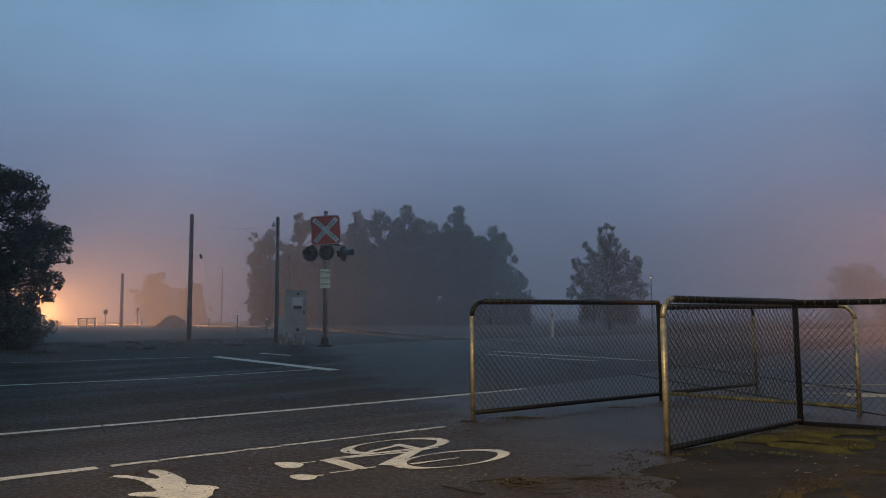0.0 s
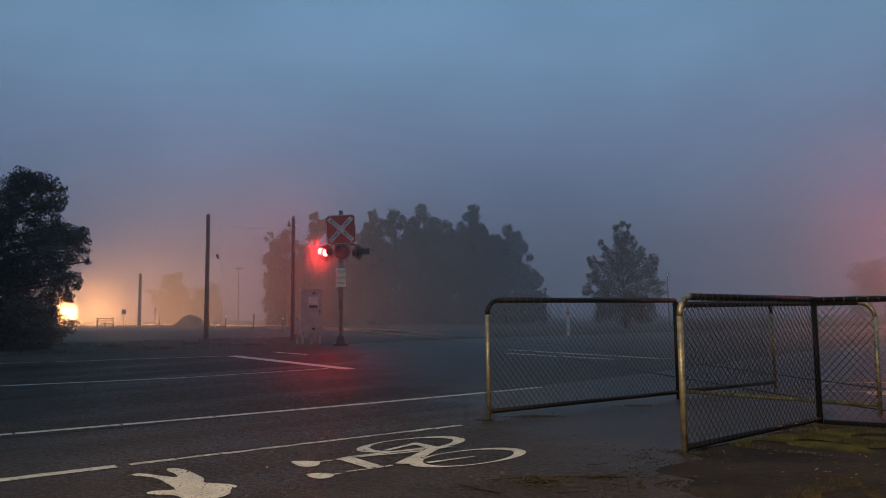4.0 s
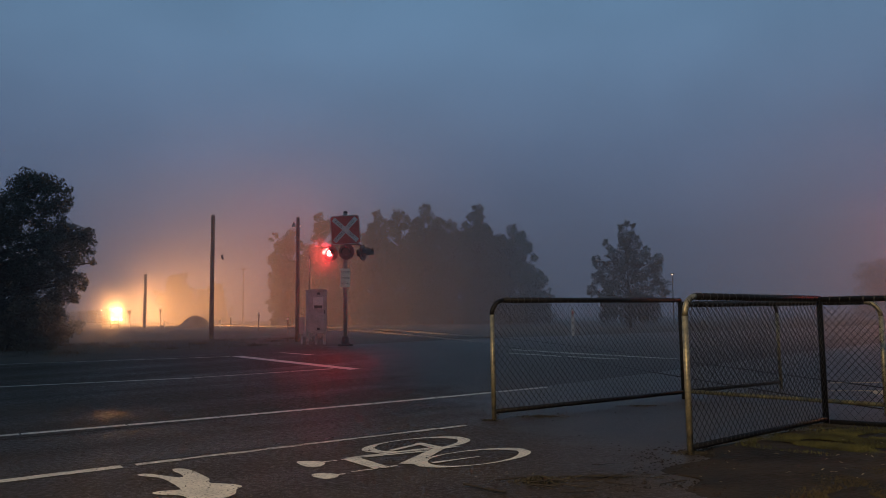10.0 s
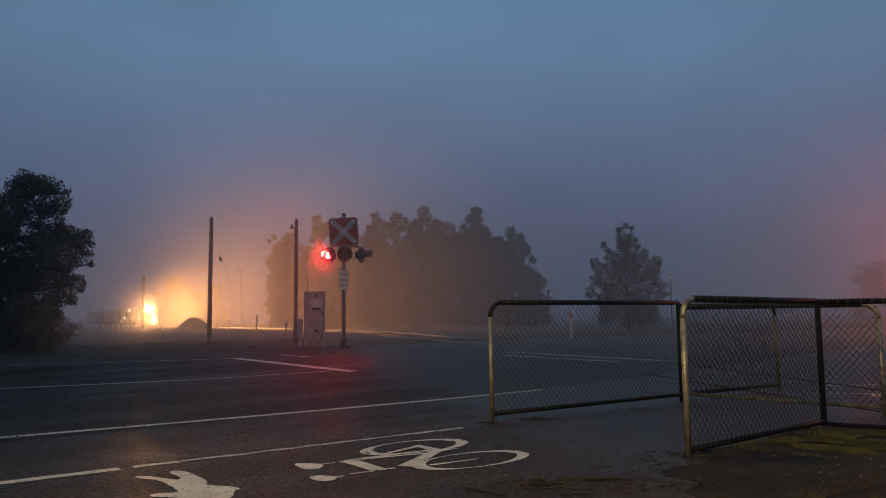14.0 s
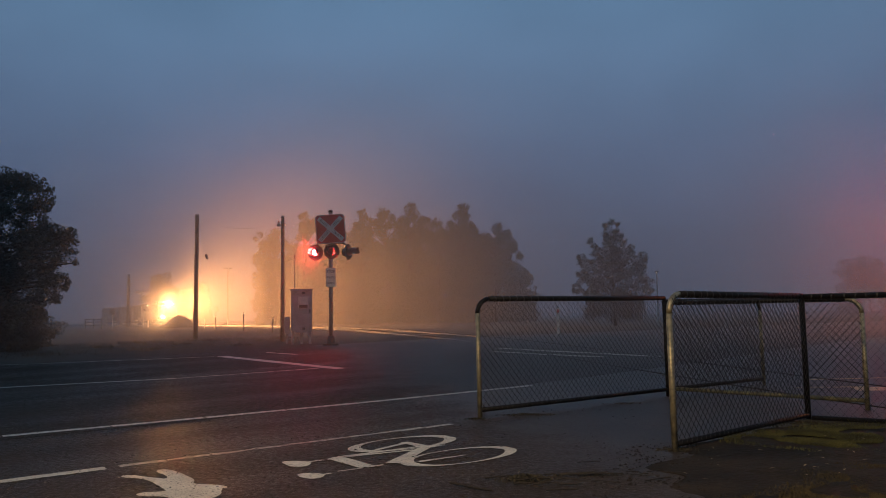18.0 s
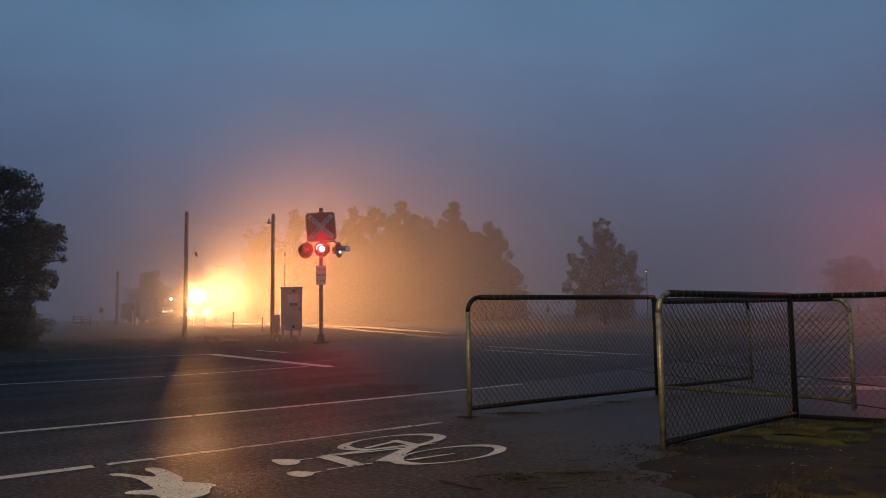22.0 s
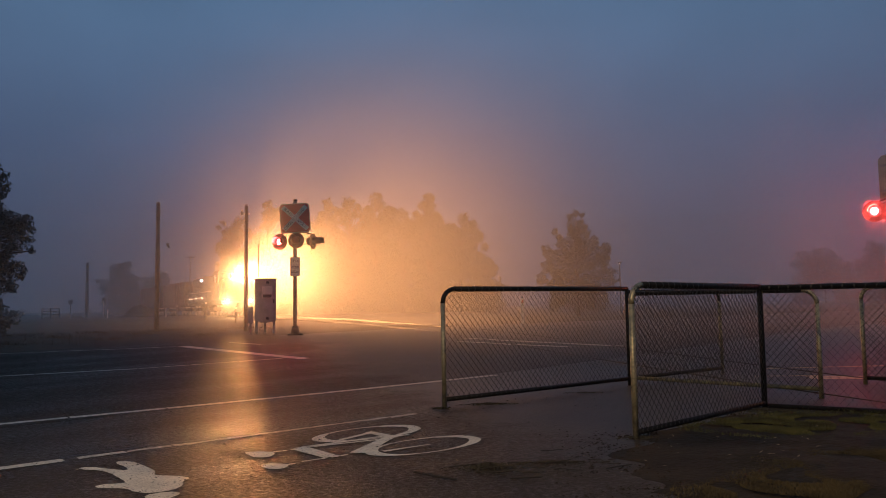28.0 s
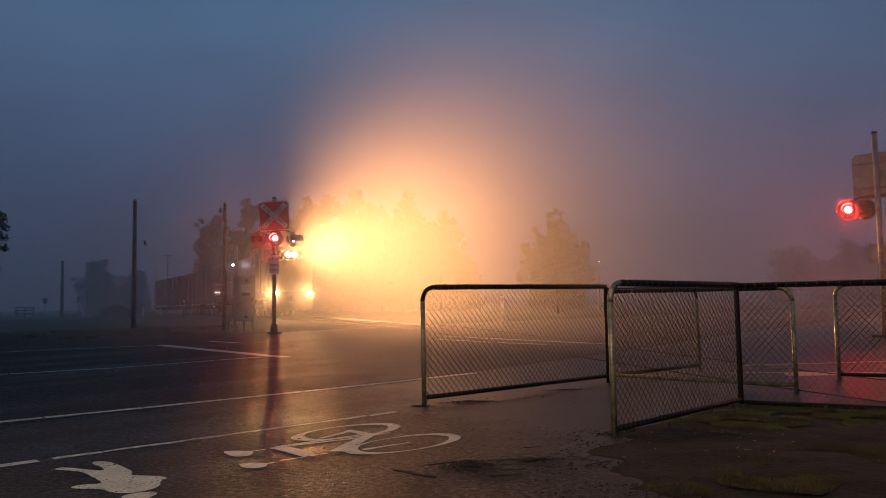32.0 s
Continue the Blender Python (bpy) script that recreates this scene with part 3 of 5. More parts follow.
def on_track(y, z):
    w = track_way(y)
    return Matrix.Translation(track_point(y, 0, z)) @ pose(0, 0, 0, 0, 0, math.degrees(math.atan2(w.x, -w.y)))


sleeper.matrix_basis = on_track(29.2, 0.33)
for k in range(1, 60):
    y = 29.2 + 0.66 * k
    copy_thing(sleeper, on_track(y, ground_z(track_x(y), y) + rail_top(y) - 0.152))


# ---- fog: thin upright banks across the valley ----
def fog_bank(y, mat, slope=0.0, high=28.0, half=None, x0=0.0):
    """An upright bank; slope: metres that it comes nearer for each metre to the right."""
    half = half or 30 + y * 1.1
    xs = steps(-half, half, half / 6)
    verts, faces = [], []
    for x in xs:
        yy = y - slope * (x - x0) + 0.004 * y * math.sin(x * 0.11 + y)
        z = ground_z(x, yy) - 0.02
        verts += [(x, yy, z), (x, yy, z + high)]
    for i in range(len(xs) - 1):
        faces.append((2 * i, 2 * i + 2, 2 * i + 3, 2 * i + 1))
    ob = part_mesh("fog_bank", mesh_from("fog_bank", verts, faces), mat, smooth=True)
    return tagged(ob, "thin bank of pale dusk fog over the ground", "fog", "fog banks", kind="stuff")


fog_bank(20.2, FOG_NEAR, 0.41, 9.0, 70, -3.4)
fog_bank(16.8, FOG_NEAR, 0.41, 9.0, 60, -3.4)
fog_bank(23.4, FOG_NEAR, 0.35, 9.0, 70, -3.4)
fog_bank(14.0, FOG_NEAR, 0.3, 9.0, 40, -3.4)
for y in (25.5, 29.0, 33.0, 37.0, 44.2, 49.8, 52.0, 56.0):
    fog_bank(y, FOG_OPEN if y < 48 else FOG_MID)
for y in (62.0, 69.0, 77.0, 88.0, 99.0, 111.0, 127.0, 150.0, 178.0, 208.0):
    fog_bank(y, FOG_MID if y < 66 else FOG_FAR if y < 120 else FOG_LAST)


# ---- chain-link fences of the pedestrian maze ----
def chain_mesh(length, z0, z1, pitch=0.07, r=0.0026):
    """Two crossing families of thin wires in a rectangle, along local x."""
    verts, faces = [], []
    h = z1 - z0

    def wire(a, b, off):
        a, b = Vector(a), Vector(b)
        d = (b - a).normalized()
        n = Vector((0, 1, 0)).cross(d) * r
        base = len(verts)
        for p in (a, b):
            for v in (n, Vector((0, r, 0)), -n, Vector((0, -r, 0))):
                verts.append(tuple(p + v + Vector((0, off, 0))))
        for k in range(4):
            faces.append((base + k, base + (k + 1) % 4, base + 4 + (k + 1) % 4, base + 4 + k))

    slope = 1.15
    run = h / slope
    k = -run
    while k < length:
        x0, x1 = max(k, 0.0), min(k + run, length)
        if x1 > x0 + 0.01:
            wire((x0, 0, z0 + (x0 - k) * slope), (x1, 0, z0 + (x1 - k) * slope), r * 0.9)
            wire((x0, 0, z1 - (x0 - k) * slope), (x1, 0, z1 - (x1 - k) * slope), -r * 0.9)
        k += pitch
    return mesh_from("wire_mesh", verts, faces)


TIE_BM = rod(bmesh.new(), (0, 0, -0.006), (0, 0, 0.006), 0.0315, 0.0315, 8)
TIE = bpy.data.meshes.new("wire_tie")
TIE_BM.to_mesh(TIE)
TIE_BM.free()


def fence(label, a, b, high, bend_a, bend_b, low=0.09, wire_r=0.0026, posts=(), first=True, post_mat=None, rail_mat=None, low_mat=None, bow_mat=None):
    """A pipe-framed panel from a to b; bend: that end's post runs in a bow into the top rail."""
    a, b = Vector((a[0], a[1], ground_z(*a[:2]))), Vector((b[0], b[1], ground_z(*b[:2])))
    run = Vector((b.x - a.x, b.y - a.y, 0))
    length = run.length
    slope = math.atan2(b.z - a.z, length)
    m = Matrix.Translation(a) @ pose(0, 0, 0, 0, 0, math.degrees(math.atan2(run.y, run.x))) @ pose(0, 0, 0, 0, -math.degrees(slope), 0)
    root = empty("pedestrian_fence", m)
    tagged(root, label, "fence", "maze fences")
    post_mat, rail_mat, low_mat = post_mat or GALV, rail_mat or BLACK_PIPE, low_mat or BLACK_PIPE
    R, r = 0.15, 0.024
    x0, x1 = (R if bend_a else 0.0), (length - R if bend_b else length)
    part("top_rail", rod(bmesh.new(), (x0, 0, high), (x1, 0, high), r * 1.15, seg=12), rail_mat, root, "black wrapped top rail", smooth=True)
    rnd = random.Random(int(length * 100))
    k = x0 + 0.08
    while k < x1 - 0.05:
        part_mesh("wire_tie", TIE, WIRE, root, m=pose(k, 0, high, 0, 90 + rnd.uniform(-12, 12), 0))
        k += 0.085 + 0.03 * rnd.random()
    part("bottom_rail", rod(bmesh.new(), (0.02, 0, low), (length - 0.02, 0, low), r, seg=10), low_mat, root, smooth=True)
    for end, bent in ((0.0, bend_a), (length, bend_b)):
        s = 1 if end == 0.0 else -1
        if bent:
            bow = [(end, 0, high - R)] + [(end + s * R * (1 - math.cos(t * math.pi / 12)), 0, high - R + R * math.sin(t * math.pi / 12)) for t in range(1, 7)]
            part("corner_bow", tube(bmesh.new(), bow, r), bow_mat or rail_mat, root, "bent pipe corner", smooth=True)
            part("post", rod(bmesh.new(), (end, 0, -0.06), (end, 0, high - R), r, seg=12), post_mat, root, "galvanised post", smooth=True)
        elif end or first:
            part("post", rod(bmesh.new(), (end, 0, -0.06), (end, 0, high), r * 1.15, seg=12), rail_mat, root, "black post", smooth=True)
    for p in posts:
        part("post", rod(bmesh.new(), (p, 0, -0.06), (p, 0, high), r, seg=12), rail_mat, root, "black post", smooth=True)
    part_mesh("wire_mesh", chain_mesh(length, low, high - 0.01, r=wire_r), WIRE, root, "diamond wire mesh", m=pose(0, -0.026, 0))
    return root


FA, FM, FB = (0.3, 7.88), (2.74, 9.6), (4.36, 10.6)
GA, GB = (1.71, 5.88), (3.46, 7.42)
fence("low pipe-framed chain-link fence along the path", FA, FM, 1.235, True, False)
fence("low pipe-framed chain-link fence along the path", (2.78, 9.63), FB, 1.19, False, True, first=False)
fence("chain-link fence panel with golden lit end post", GA, GB, 1.2, True, False, low=0.05, bow_mat=GALV)
fence("chain-link fence along the grass", (3.47, 7.41), (8.2, 4.4), 1.19, False, False, low=0.025, wire_r=0.001, first=False)
fence("chain-link maze baffle with pale bottom rail", (2.8, 9.55), (4.38, 8.05), 1.17, False, True, low=0.1, first=False, low_mat=MOSSY_PIPE, bow_mat=GALV)
fence("chain-link maze baffle beside the crossing", (5.54, 9.15), (9.0, 7.0), 1.2, True, False, low=0.08, bow_mat=GALV)


# ---- dirt edge, grass and litter by the fence ----
def patch(u, v):
    """Soil patch beside the path: u across it, v away from the eye."""
    near = Vector((1.05, 3.2)).lerp(Vector((10.0, -1.5)), u)
    far = Vector((1.6, 5.88)).lerp(Vector((3.55, 7.5)), min(1, u * 3)) if u < 1 / 3 else Vector((3.55, 7.5)).lerp(Vector((10.0, 3.2)), (u - 1 / 3) * 1.5)
    p = near.lerp(far, v)
    edge = min(u * 6, (1 - v) * 5, 1.0)
    n = noise.noise(Vector((p.x * 1.7, p.y * 1.7, 0))) * 0.03 + noise.noise(Vector((p.x * 6, p.y * 6, 2))) * 0.012 + noise.noise(Vector((p.x * 19, p.y * 19, 4))) * 0.008
    return (p.x + noise.noise(Vector((p.x * 2, p.y * 2, 5))) * 0.5 * (1 - edge), p.y, ground_z(p.x, p.y) - 0.002 + 0.03 * edge + max(n, -0.02) * min(1.0, edge + 0.15))


sheet("dirt_edge", DIRT, steps(0, 1, 1 / 170), steps(0, 1, 1 / 90), patch, label="damp brown dirt beside the path", category="ground")


verts, faces = [], []
rnd = random.Random(44)
for _ in range(2600):
    t = rnd.random()
    p = Vector((1.05, 3.2)).lerp(Vector((1.6, 5.88)), t * 1.15 - 0.05) + Vector((rnd.gauss(-0.05, 0.22), rnd.gauss(0, 0.05)))
    if rnd.random() < 0.3:
        p = Vector((1.6, 5.88)).lerp(Vector((3.55, 7.5)), t) + Vector((rnd.gauss(0, 0.08), rnd.gauss(0, 0.08)))
    if noise.noise(Vector((p.x * 2.5, p.y * 2.5, 3))) < -0.15:
        continue
    r = 0.003 + 0.009 * rnd.random() ** 3
    b, a = len(verts), rnd.uniform(0, 2)
    z = ground_z(p.x, p.y) + 0.004
    verts += [(p.x + r * 1.3 * math.cos(a + k * 2.09), p.y + r * 1.3 * math.sin(a + k * 2.09), z) for k in range(3)] + [(p.x, p.y, z + r * 0.8)]
    faces += [(b, b + 1, b + 3), (b + 1, b + 2, b + 3), (b + 2, b, b + 3)]
tagged(part_mesh("dirt_crumbs", mesh_from("dirt_crumbs", verts, faces), DIRT), "crumbs of damp soil along the path edge", "soil", kind="stuff")


def grass(name, label, spots, count, seed, tall, mat=GRASS):
    """Short blades in tufts about the spots (x, y, radius)."""
    rnd = random.Random(seed)
    verts, faces = [], []
    for _ in range(count):
        x, y, r = rnd.choice(spots)
        a, d = rnd.uniform(0, 6.283), r * min(abs(rnd.gauss(0, 0.6)), 1.5)
        x, y = x + math.cos(a) * d, y + math.sin(a) * d * 0.6
        if noise.noise(Vector((x * 3, y * 3, 9))) < -0.12:
            continue
        z = ground_z(x, y) + 0.026
        h, w = tall * rnd.uniform(0.4, 1.2), 0.004
        t = rnd.uniform(0, 6.283)
        bx, by = math.cos(t), math.sin(t)
        lx, ly = rnd.gauss(0, 0.4) * h, rnd.gauss(0, 0.4) * h
        b = len(verts)
        verts += [(x - bx * w, y - by * w, z), (x + bx * w, y + by * w, z), (x + lx, y + ly, z + h)]
        faces.append((b, b + 1, b + 2))
    ob = part_mesh(name, mesh_from(name, verts, faces), mat)
    return tagged(ob, label, "grass", kind="stuff")


grass("grass", "short mossy green grass below the fence", [(3.0, 6.4, 0.5), (3.5, 6.6, 0.6), (4.2, 6.3, 0.8), (5.0, 5.9, 1.0), (2.6, 6.2, 0.35), (3.6, 6.2, 0.5), (2.9, 5.9, 0.35), (3.4, 5.9, 0.4)], 52000, 5, 0.02)
grass("grass", "short trodden grass beside the path", [(2.7, 4.75, 0.4), (3.2, 4.7, 0.6), (2.5, 4.2, 0.5), (3.7, 5.0, 0.7), (4.4, 4.6, 0.9), (3.0, 4.2, 0.7), (3.6, 4.4, 0.8), (2.2, 3.9, 0.4), (1.75, 4.1, 0.3), (2.2, 4.35, 0.35), (2.7, 4.7, 0.4), (2.4, 4.15, 0.4), (3.1, 5.0, 0.4)], 70000, 6, 0.015, TRODDEN)
grass("grass", "rough dark grass on the railway verge", [(x, 0.62 * x + 25.2 + dy, 2.2) for x in range(-22, -4, 2) for dy in (0, 2.5, 5)], 20000, 7, 0.09, DRY_GRASS)
LITTER = material("dry_leaf", (0.3, 0.24, 0.15), 0.8, second=(0.12, 0.09, 0.05), scale=20, bump=0.2)
TWIG = material("dark_twig", (0.022, 0.017, 0.013), 0.8, second=(0.012, 0.009, 0.007), scale=20, bump=0.3)
rnd = random.Random(12)
LEAF_ME = mesh_from("fallen_leaf", [(-0.018, 0, 0), (0, 0.006, 0.004), (0.018, 0, 0.002), (0, -0.006, 0.003)], [(0, 1, 2, 3)])
for k in range(52):
    if k < 40:
        x, y = rnd.uniform(1.5, 4.0), rnd.uniform(4.3, 6.3)
        if y > 5.9 + (x - 1.7) * 0.8:
            continue
    else:
        x, y = rnd.gauss(0.75, 0.4), rnd.gauss(5.0, 0.22)
    ob = part_mesh("fallen_leaf", LEAF_ME, LITTER, m=pose(x, y, ground_z(x, y) + 0.035 if x > 1.6 else 0.012, rnd.uniform(-20, 20), rnd.uniform(-20, 20), rnd.uniform(0, 360)))
    tagged(ob, "dry pale fallen leaf on the ground", "leaf", "fallen leaves")
for k in range(16):
    x, y = rnd.gauss(0.7, 0.35), rnd.gauss(4.92, 0.12)
    pts = [(0, 0, 0.012)]
    for i in range(3):
        pts.append((pts[-1][0] + rnd.uniform(0.03, 0.09), pts[-1][1] + rnd.uniform(-0.03, 0.03), 0.012 + rnd.uniform(0, 0.012)))
    ob = part("twig", tube(bmesh.new(), pts, rnd.uniform(0.002, 0.0045), 5), TWIG, m=pose(x, y, 0.0, 0, 0, rnd.uniform(-40, 40)))
    tagged(ob, "dark wet twig on the path", "twig", "twigs on the path")

# wet leaf heaps, sticks and moss on the path
MOSS = material("brown_moss", (0.042, 0.034, 0.018), 0.9, second=(0.02, 0.017, 0.01), scale=14, bump=0.4)


def litter_heap(x, y, rx, ry, high, count, seed):
    """A low heap of small rotten bits."""
    rnd = random.Random(seed)
    verts, faces = [], []
    for _ in range(count):
        a, d = rnd.uniform(0, 6.283), min(abs(rnd.gauss(0, 0.5)), 1.4)
        px, py = x + math.cos(a) * d * rx, y + math.sin(a) * d * ry
        z = ground_z(px, py) + 0.006 + high * max(0.0, 1 - d) * rnd.random()
        u = Vector((rnd.gauss(0, 1), rnd.gauss(0, 1), rnd.gauss(0, 0.45))).normalized() * rnd.uniform(0.006, 0.022)
        v = u.orthogonal().normalized() * rnd.uniform(0.002, 0.006)
        p, b = Vector((px, py, z)), len(verts)
        verts += [tuple(p - u), tuple(p + v), tuple(p + u), tuple(p - v)]
        faces.append((b, b + 1, b + 2, b + 3))
    ob = part_mesh("litter_heap", mesh_from("litter_heap", verts, faces), MOSS)
    tagged(ob, "low heap of wet brown leaf litter on the path", "litter", kind="stuff")


litter_heap(0.47, 4.95, 0.17, 0.10, 0.035, 900, 3)
litter_heap(0.9, 5.06, 0.3, 0.03, 0.014, 260, 4)
litter_heap(0.78, 8.1, 0.34, 0.08, 0.016, 420, 5)
litter_heap(0.25, 7.84, 0.14, 0.08, 0.012, 200, 6)
litter_heap(2.0, 8.95, 0.3, 0.06, 0.01, 160, 7)
litter_heap(1.75, 5.9, 0.2, 0.1, 0.014, 240, 8)
litter_heap(3.35, 7.2, 0.35, 0.12, 0.03, 420, 9)
for a, b, r in (((-0.02, 4.82), (0.23, 4.61), 0.007), ((0.56, 4.59), (0.76, 4.64), 0.005), ((0.6, 5.06), (1.1, 5.05), 0.004), ((1.3, 5.1), (1.42, 5.17), 0.003), ((0.9, 5.45), (1.05, 5.47), 0.003)):
    rnd = random.Random(int(a[0] * 100) + 70)
    pts = []
    for k in range(5):
        p = Vector(a).lerp(Vector(b), k / 4)
        pts.append((p.x + rnd.uniform(-0.012, 0.012), p.y + rnd.uniform(-0.015, 0.015), 0.008 + r))
    ob = part("stick", tube(bmesh.new(), pts, r, 6), TWIG)
    for k in (1, 2, 3):
        q = Vector(pts[k])
        part("side_twig", rod(bmesh.new(), q, q + Vector((rnd.uniform(-.05, .05), rnd.uniform(-.05, .05), 0.004)), r * 0.5, r * 0.25, 5), TWIG, ob)
    tagged(ob, "thin dark fallen stick on the wet path", "stick", "sticks on the path")

# loose grit on the asphalt
verts, faces = [], []
rnd = random.Random(31)
for _ in range(5200):
    s, q = rnd.uniform(-6, 9), rnd.uniform(3.0, 10.5)
    p = road_point(s, q, 0.006)
    r = 0.003 + 0.007 * rnd.random() ** 3
    b = len(verts)
    a = rnd.uniform(0, 2)
    verts += [(p.x + r * math.cos(a + k * 2.09), p.y + r * math.sin(a + k * 2.09), p.z) for k in range(3)] + [(p.x, p.y, p.z + r * 0.9)]
    faces += [(b, b + 1, b + 3), (b + 1, b + 2, b + 3), (b + 2, b, b + 3)]
GRIT = material("loose_grit", (0.1, 0.085, 0.07), 0.3, second=(0.02, 0.018, 0.016), scale=9, bump=0.0)
tagged(part_mesh("grit", mesh_from("grit", verts, faces), GRIT), "loose small stones on the wet asphalt", "grit", kind="stuff")

# dark scraps of wet leaf and bark scattered over the road and the path
verts, faces = [], []
rnd = random.Random(77)
for _ in range(330):
    p = road_point(rnd.uniform(-4, 7), rnd.gauss(5.8, 1.3), 0.0085)
    r, a, n = rnd.uniform(0.006, 0.016), rnd.uniform(0, 6.283), 5
    b = len(verts)
    verts += [(p.x + r * rnd.uniform(0.5, 1.3) * math.cos(a + k * 6.283 / n), p.y + r * rnd.uniform(0.5, 1.3) * math.sin(a + k * 6.283 / n), p.z) for k in range(n)]
    verts.append((p.x, p.y, p.z + r * rnd.uniform(0.3, 0.7)))
    faces += [(b + k, b + (k + 1) % n, b + n) for k in range(n)]
tagged(part_mesh("leaf_scraps", mesh_from("leaf_scraps", verts, faces), TWIG), "dark wet scraps of leaf on the asphalt", "litter", kind="stuff")
stripe("path_joint", (-2.56, 5.66), (-0.02, 7.64), 0.035, LETTER, 5, 0.05, "dark open joint beside the worn path line", jag=0.012, seed=9, up=0.0042)


# ---- trees ----
def leaves(rnd, lobes, leaf, density):
    """Leaf blades that fill round lobes, thicker near their skins."""
    verts, faces = [], []
    for c, r in lobes:
        subs = [Vector((rnd.gauss(0, 1), rnd.gauss(0, 1), rnd.gauss(0, 1))).normalized() * r * rnd.uniform(0.45, 1.0) for _ in range(9)]
        for k in range(int(density * r * r / (leaf * leaf))):
            d = Vector((rnd.gauss(0, 1), rnd.gauss(0, 1), rnd.gauss(0, 1))).normalized()
            if k % 2:
                p = c + d * r * rnd.random() ** 0.4 * 0.86
            else:
                p = c + rnd.choice(subs) + d * r * 0.34 * rnd.random() ** 0.5
            u = Vector((rnd.gauss(0, 1), rnd.gauss(0, 1), rnd.gauss(0, 1))).normalized()
            v = u.orthogonal().normalized()
            s = leaf * rnd.uniform(0.55, 1.2)
            b = len(verts)
            verts += [tuple(p - u * s * 0.5), tuple(p + v * s * 0.3), tuple(p + u * s * 0.5), tuple(p - v * s * 0.3)]
            faces.append((b, b + 1, b + 2, b + 3))
    return mesh_from("crown", verts, faces)


def tree(label, at, high, trunk_r, lobes, leaf, mat, seed, density=9.0, name="tree"):
    """Tapered trunk, limbs to each lobe, and a crown of small leaves. lobes: centre above the foot and radius."""
    rnd = random.Random(seed)
    x, y = at
    root = empty(name, Matrix.Translation((x, y, ground_z(x, y) - 0.05)))
    tagged(root, label, "tree" if name == "tree" else "bush")
    lean = Vector((rnd.uniform(-0.04, 0.04) * high, rnd.uniform(-0.04, 0.04) * high, high * 0.85))
    bm = bmesh.new()
    for i in range(4):
        rod(bm, lean * (i / 4), lean * ((i + 1) / 4), trunk_r * (1 - 0.22 * i), trunk_r * (1 - 0.22 * (i + 1)), 8)
    part("trunk", bm, DARK_BARK, root, smooth=True)
    lobes = [(Vector(c), r) for c, r in lobes]
    for c, r in lobes:
        s = lean * min(0.9, max(0.12, (c.z - r) / high))
        mid = (s + c) / 2 + Vector((rnd.uniform(-.2, .2), rnd.uniform(-.2, .2), 0.1)) * r
        bm = rod(bmesh.new(), s, mid, trunk_r * 0.32, trunk_r * 0.2, 6)
        part("limb", rod(bm, mid, c, trunk_r * 0.2, trunk_r * 0.07, 5), DARK_BARK, root)
    part_mesh("crown", leaves(rnd, lobes, leaf, density), mat, root)
    return root


def gum_lobes(seed, high, wide, n=15, low=0.05):
    rnd = random.Random(seed)
    out = []
    for k in range(n):
        f = low + (0.93 - low) * (k + 0.5) / n
        prof = (1.0 if f < 0.55 else 1 - (f - 0.55) * 1.35)
        a, rr = rnd.uniform(0, 6.28), wide * prof * rnd.uniform(0.25, 0.8)
        r = wide * rnd.uniform(0.3, 0.48) * (0.6 + 0.4 * prof)
        out.append(((math.cos(a) * rr, math.sin(a) * rr, high * f), r))
        # a small tuft on the outer side breaks the outline
        b, s = a + rnd.uniform(-0.6, 0.6), rr + r * rnd.uniform(0.6, 1.0)
        out.append(((math.cos(b) * s, math.sin(b) * s, high * f + r * rnd.uniform(0.1, 0.9)), r * rnd.uniform(0.22, 0.42)))
    return out


def wood_lobes(seed, high, wide):
    """Rounded clumps: a domed top, a full middle, an understorey and small tufts round the outline."""
    rnd = random.Random(seed)
    out = [((rnd.uniform(-.1, .1) * wide, 0, high - wide * 0.3), wide * 0.3)]

    def clump(n, z0, z1, d0, d1, r0, r1):
        for k in range(n):
            a, d = rnd.uniform(0, 6.283), wide * rnd.uniform(d0, d1)
            out.append(((math.cos(a) * d, math.sin(a) * d, high * rnd.uniform(z0, z1)), wide * rnd.uniform(r0, r1)))

    clump(7, 0.76, 0.9, 0.2, 0.6, 0.2, 0.34)
    clump(9, 0.5, 0.8, 0.3, 0.8, 0.28, 0.42)
    clump(13, 0.2, 0.6, 0.2, 0.95, 0.3, 0.46)
    clump(9, 0.03, 0.25, 0.3, 1.2, 0.36, 0.5)
    clump(12, 0.4, 0.93, 0.75, 1.05, 0.09, 0.17)
    return out


# the wood behind the railway: along, depth, height, crown width
WOOD = [(-21.2, 92, 12.3, 2.6), (-17.6, 92, 14.1, 2.5), (-13.6, 90, 13.4, 2.8), (-10.4, 92, 14.3, 2.2), (-7.5, 91, 14.4, 2.4), (-4.5, 92, 15.0, 2.7), (-1.4, 92, 13.0, 2.5),
        (2.1, 92, 15.0, 2.6), (5.7, 91, 12.2, 2.4), (7.9, 93, 10.6, 1.7), (8.6, 90, 6.2, 1.9), (-19.4, 99, 10.5, 3.2), (-11.8, 101, 13.0, 3.6), (-5.5, 100, 13.0, 3.6), (0.6, 99, 12.6, 3.4), (4.4, 97, 11.0, 3.2)]
for i, (x, y, h, r) in enumerate(WOOD):
    tree("tall dark gum tree in the fog behind the railway", (x, y), h, 0.22, wood_lobes(220 + i, h, r * 1.12), 0.24, LEAF, 40 + i, 34.0)
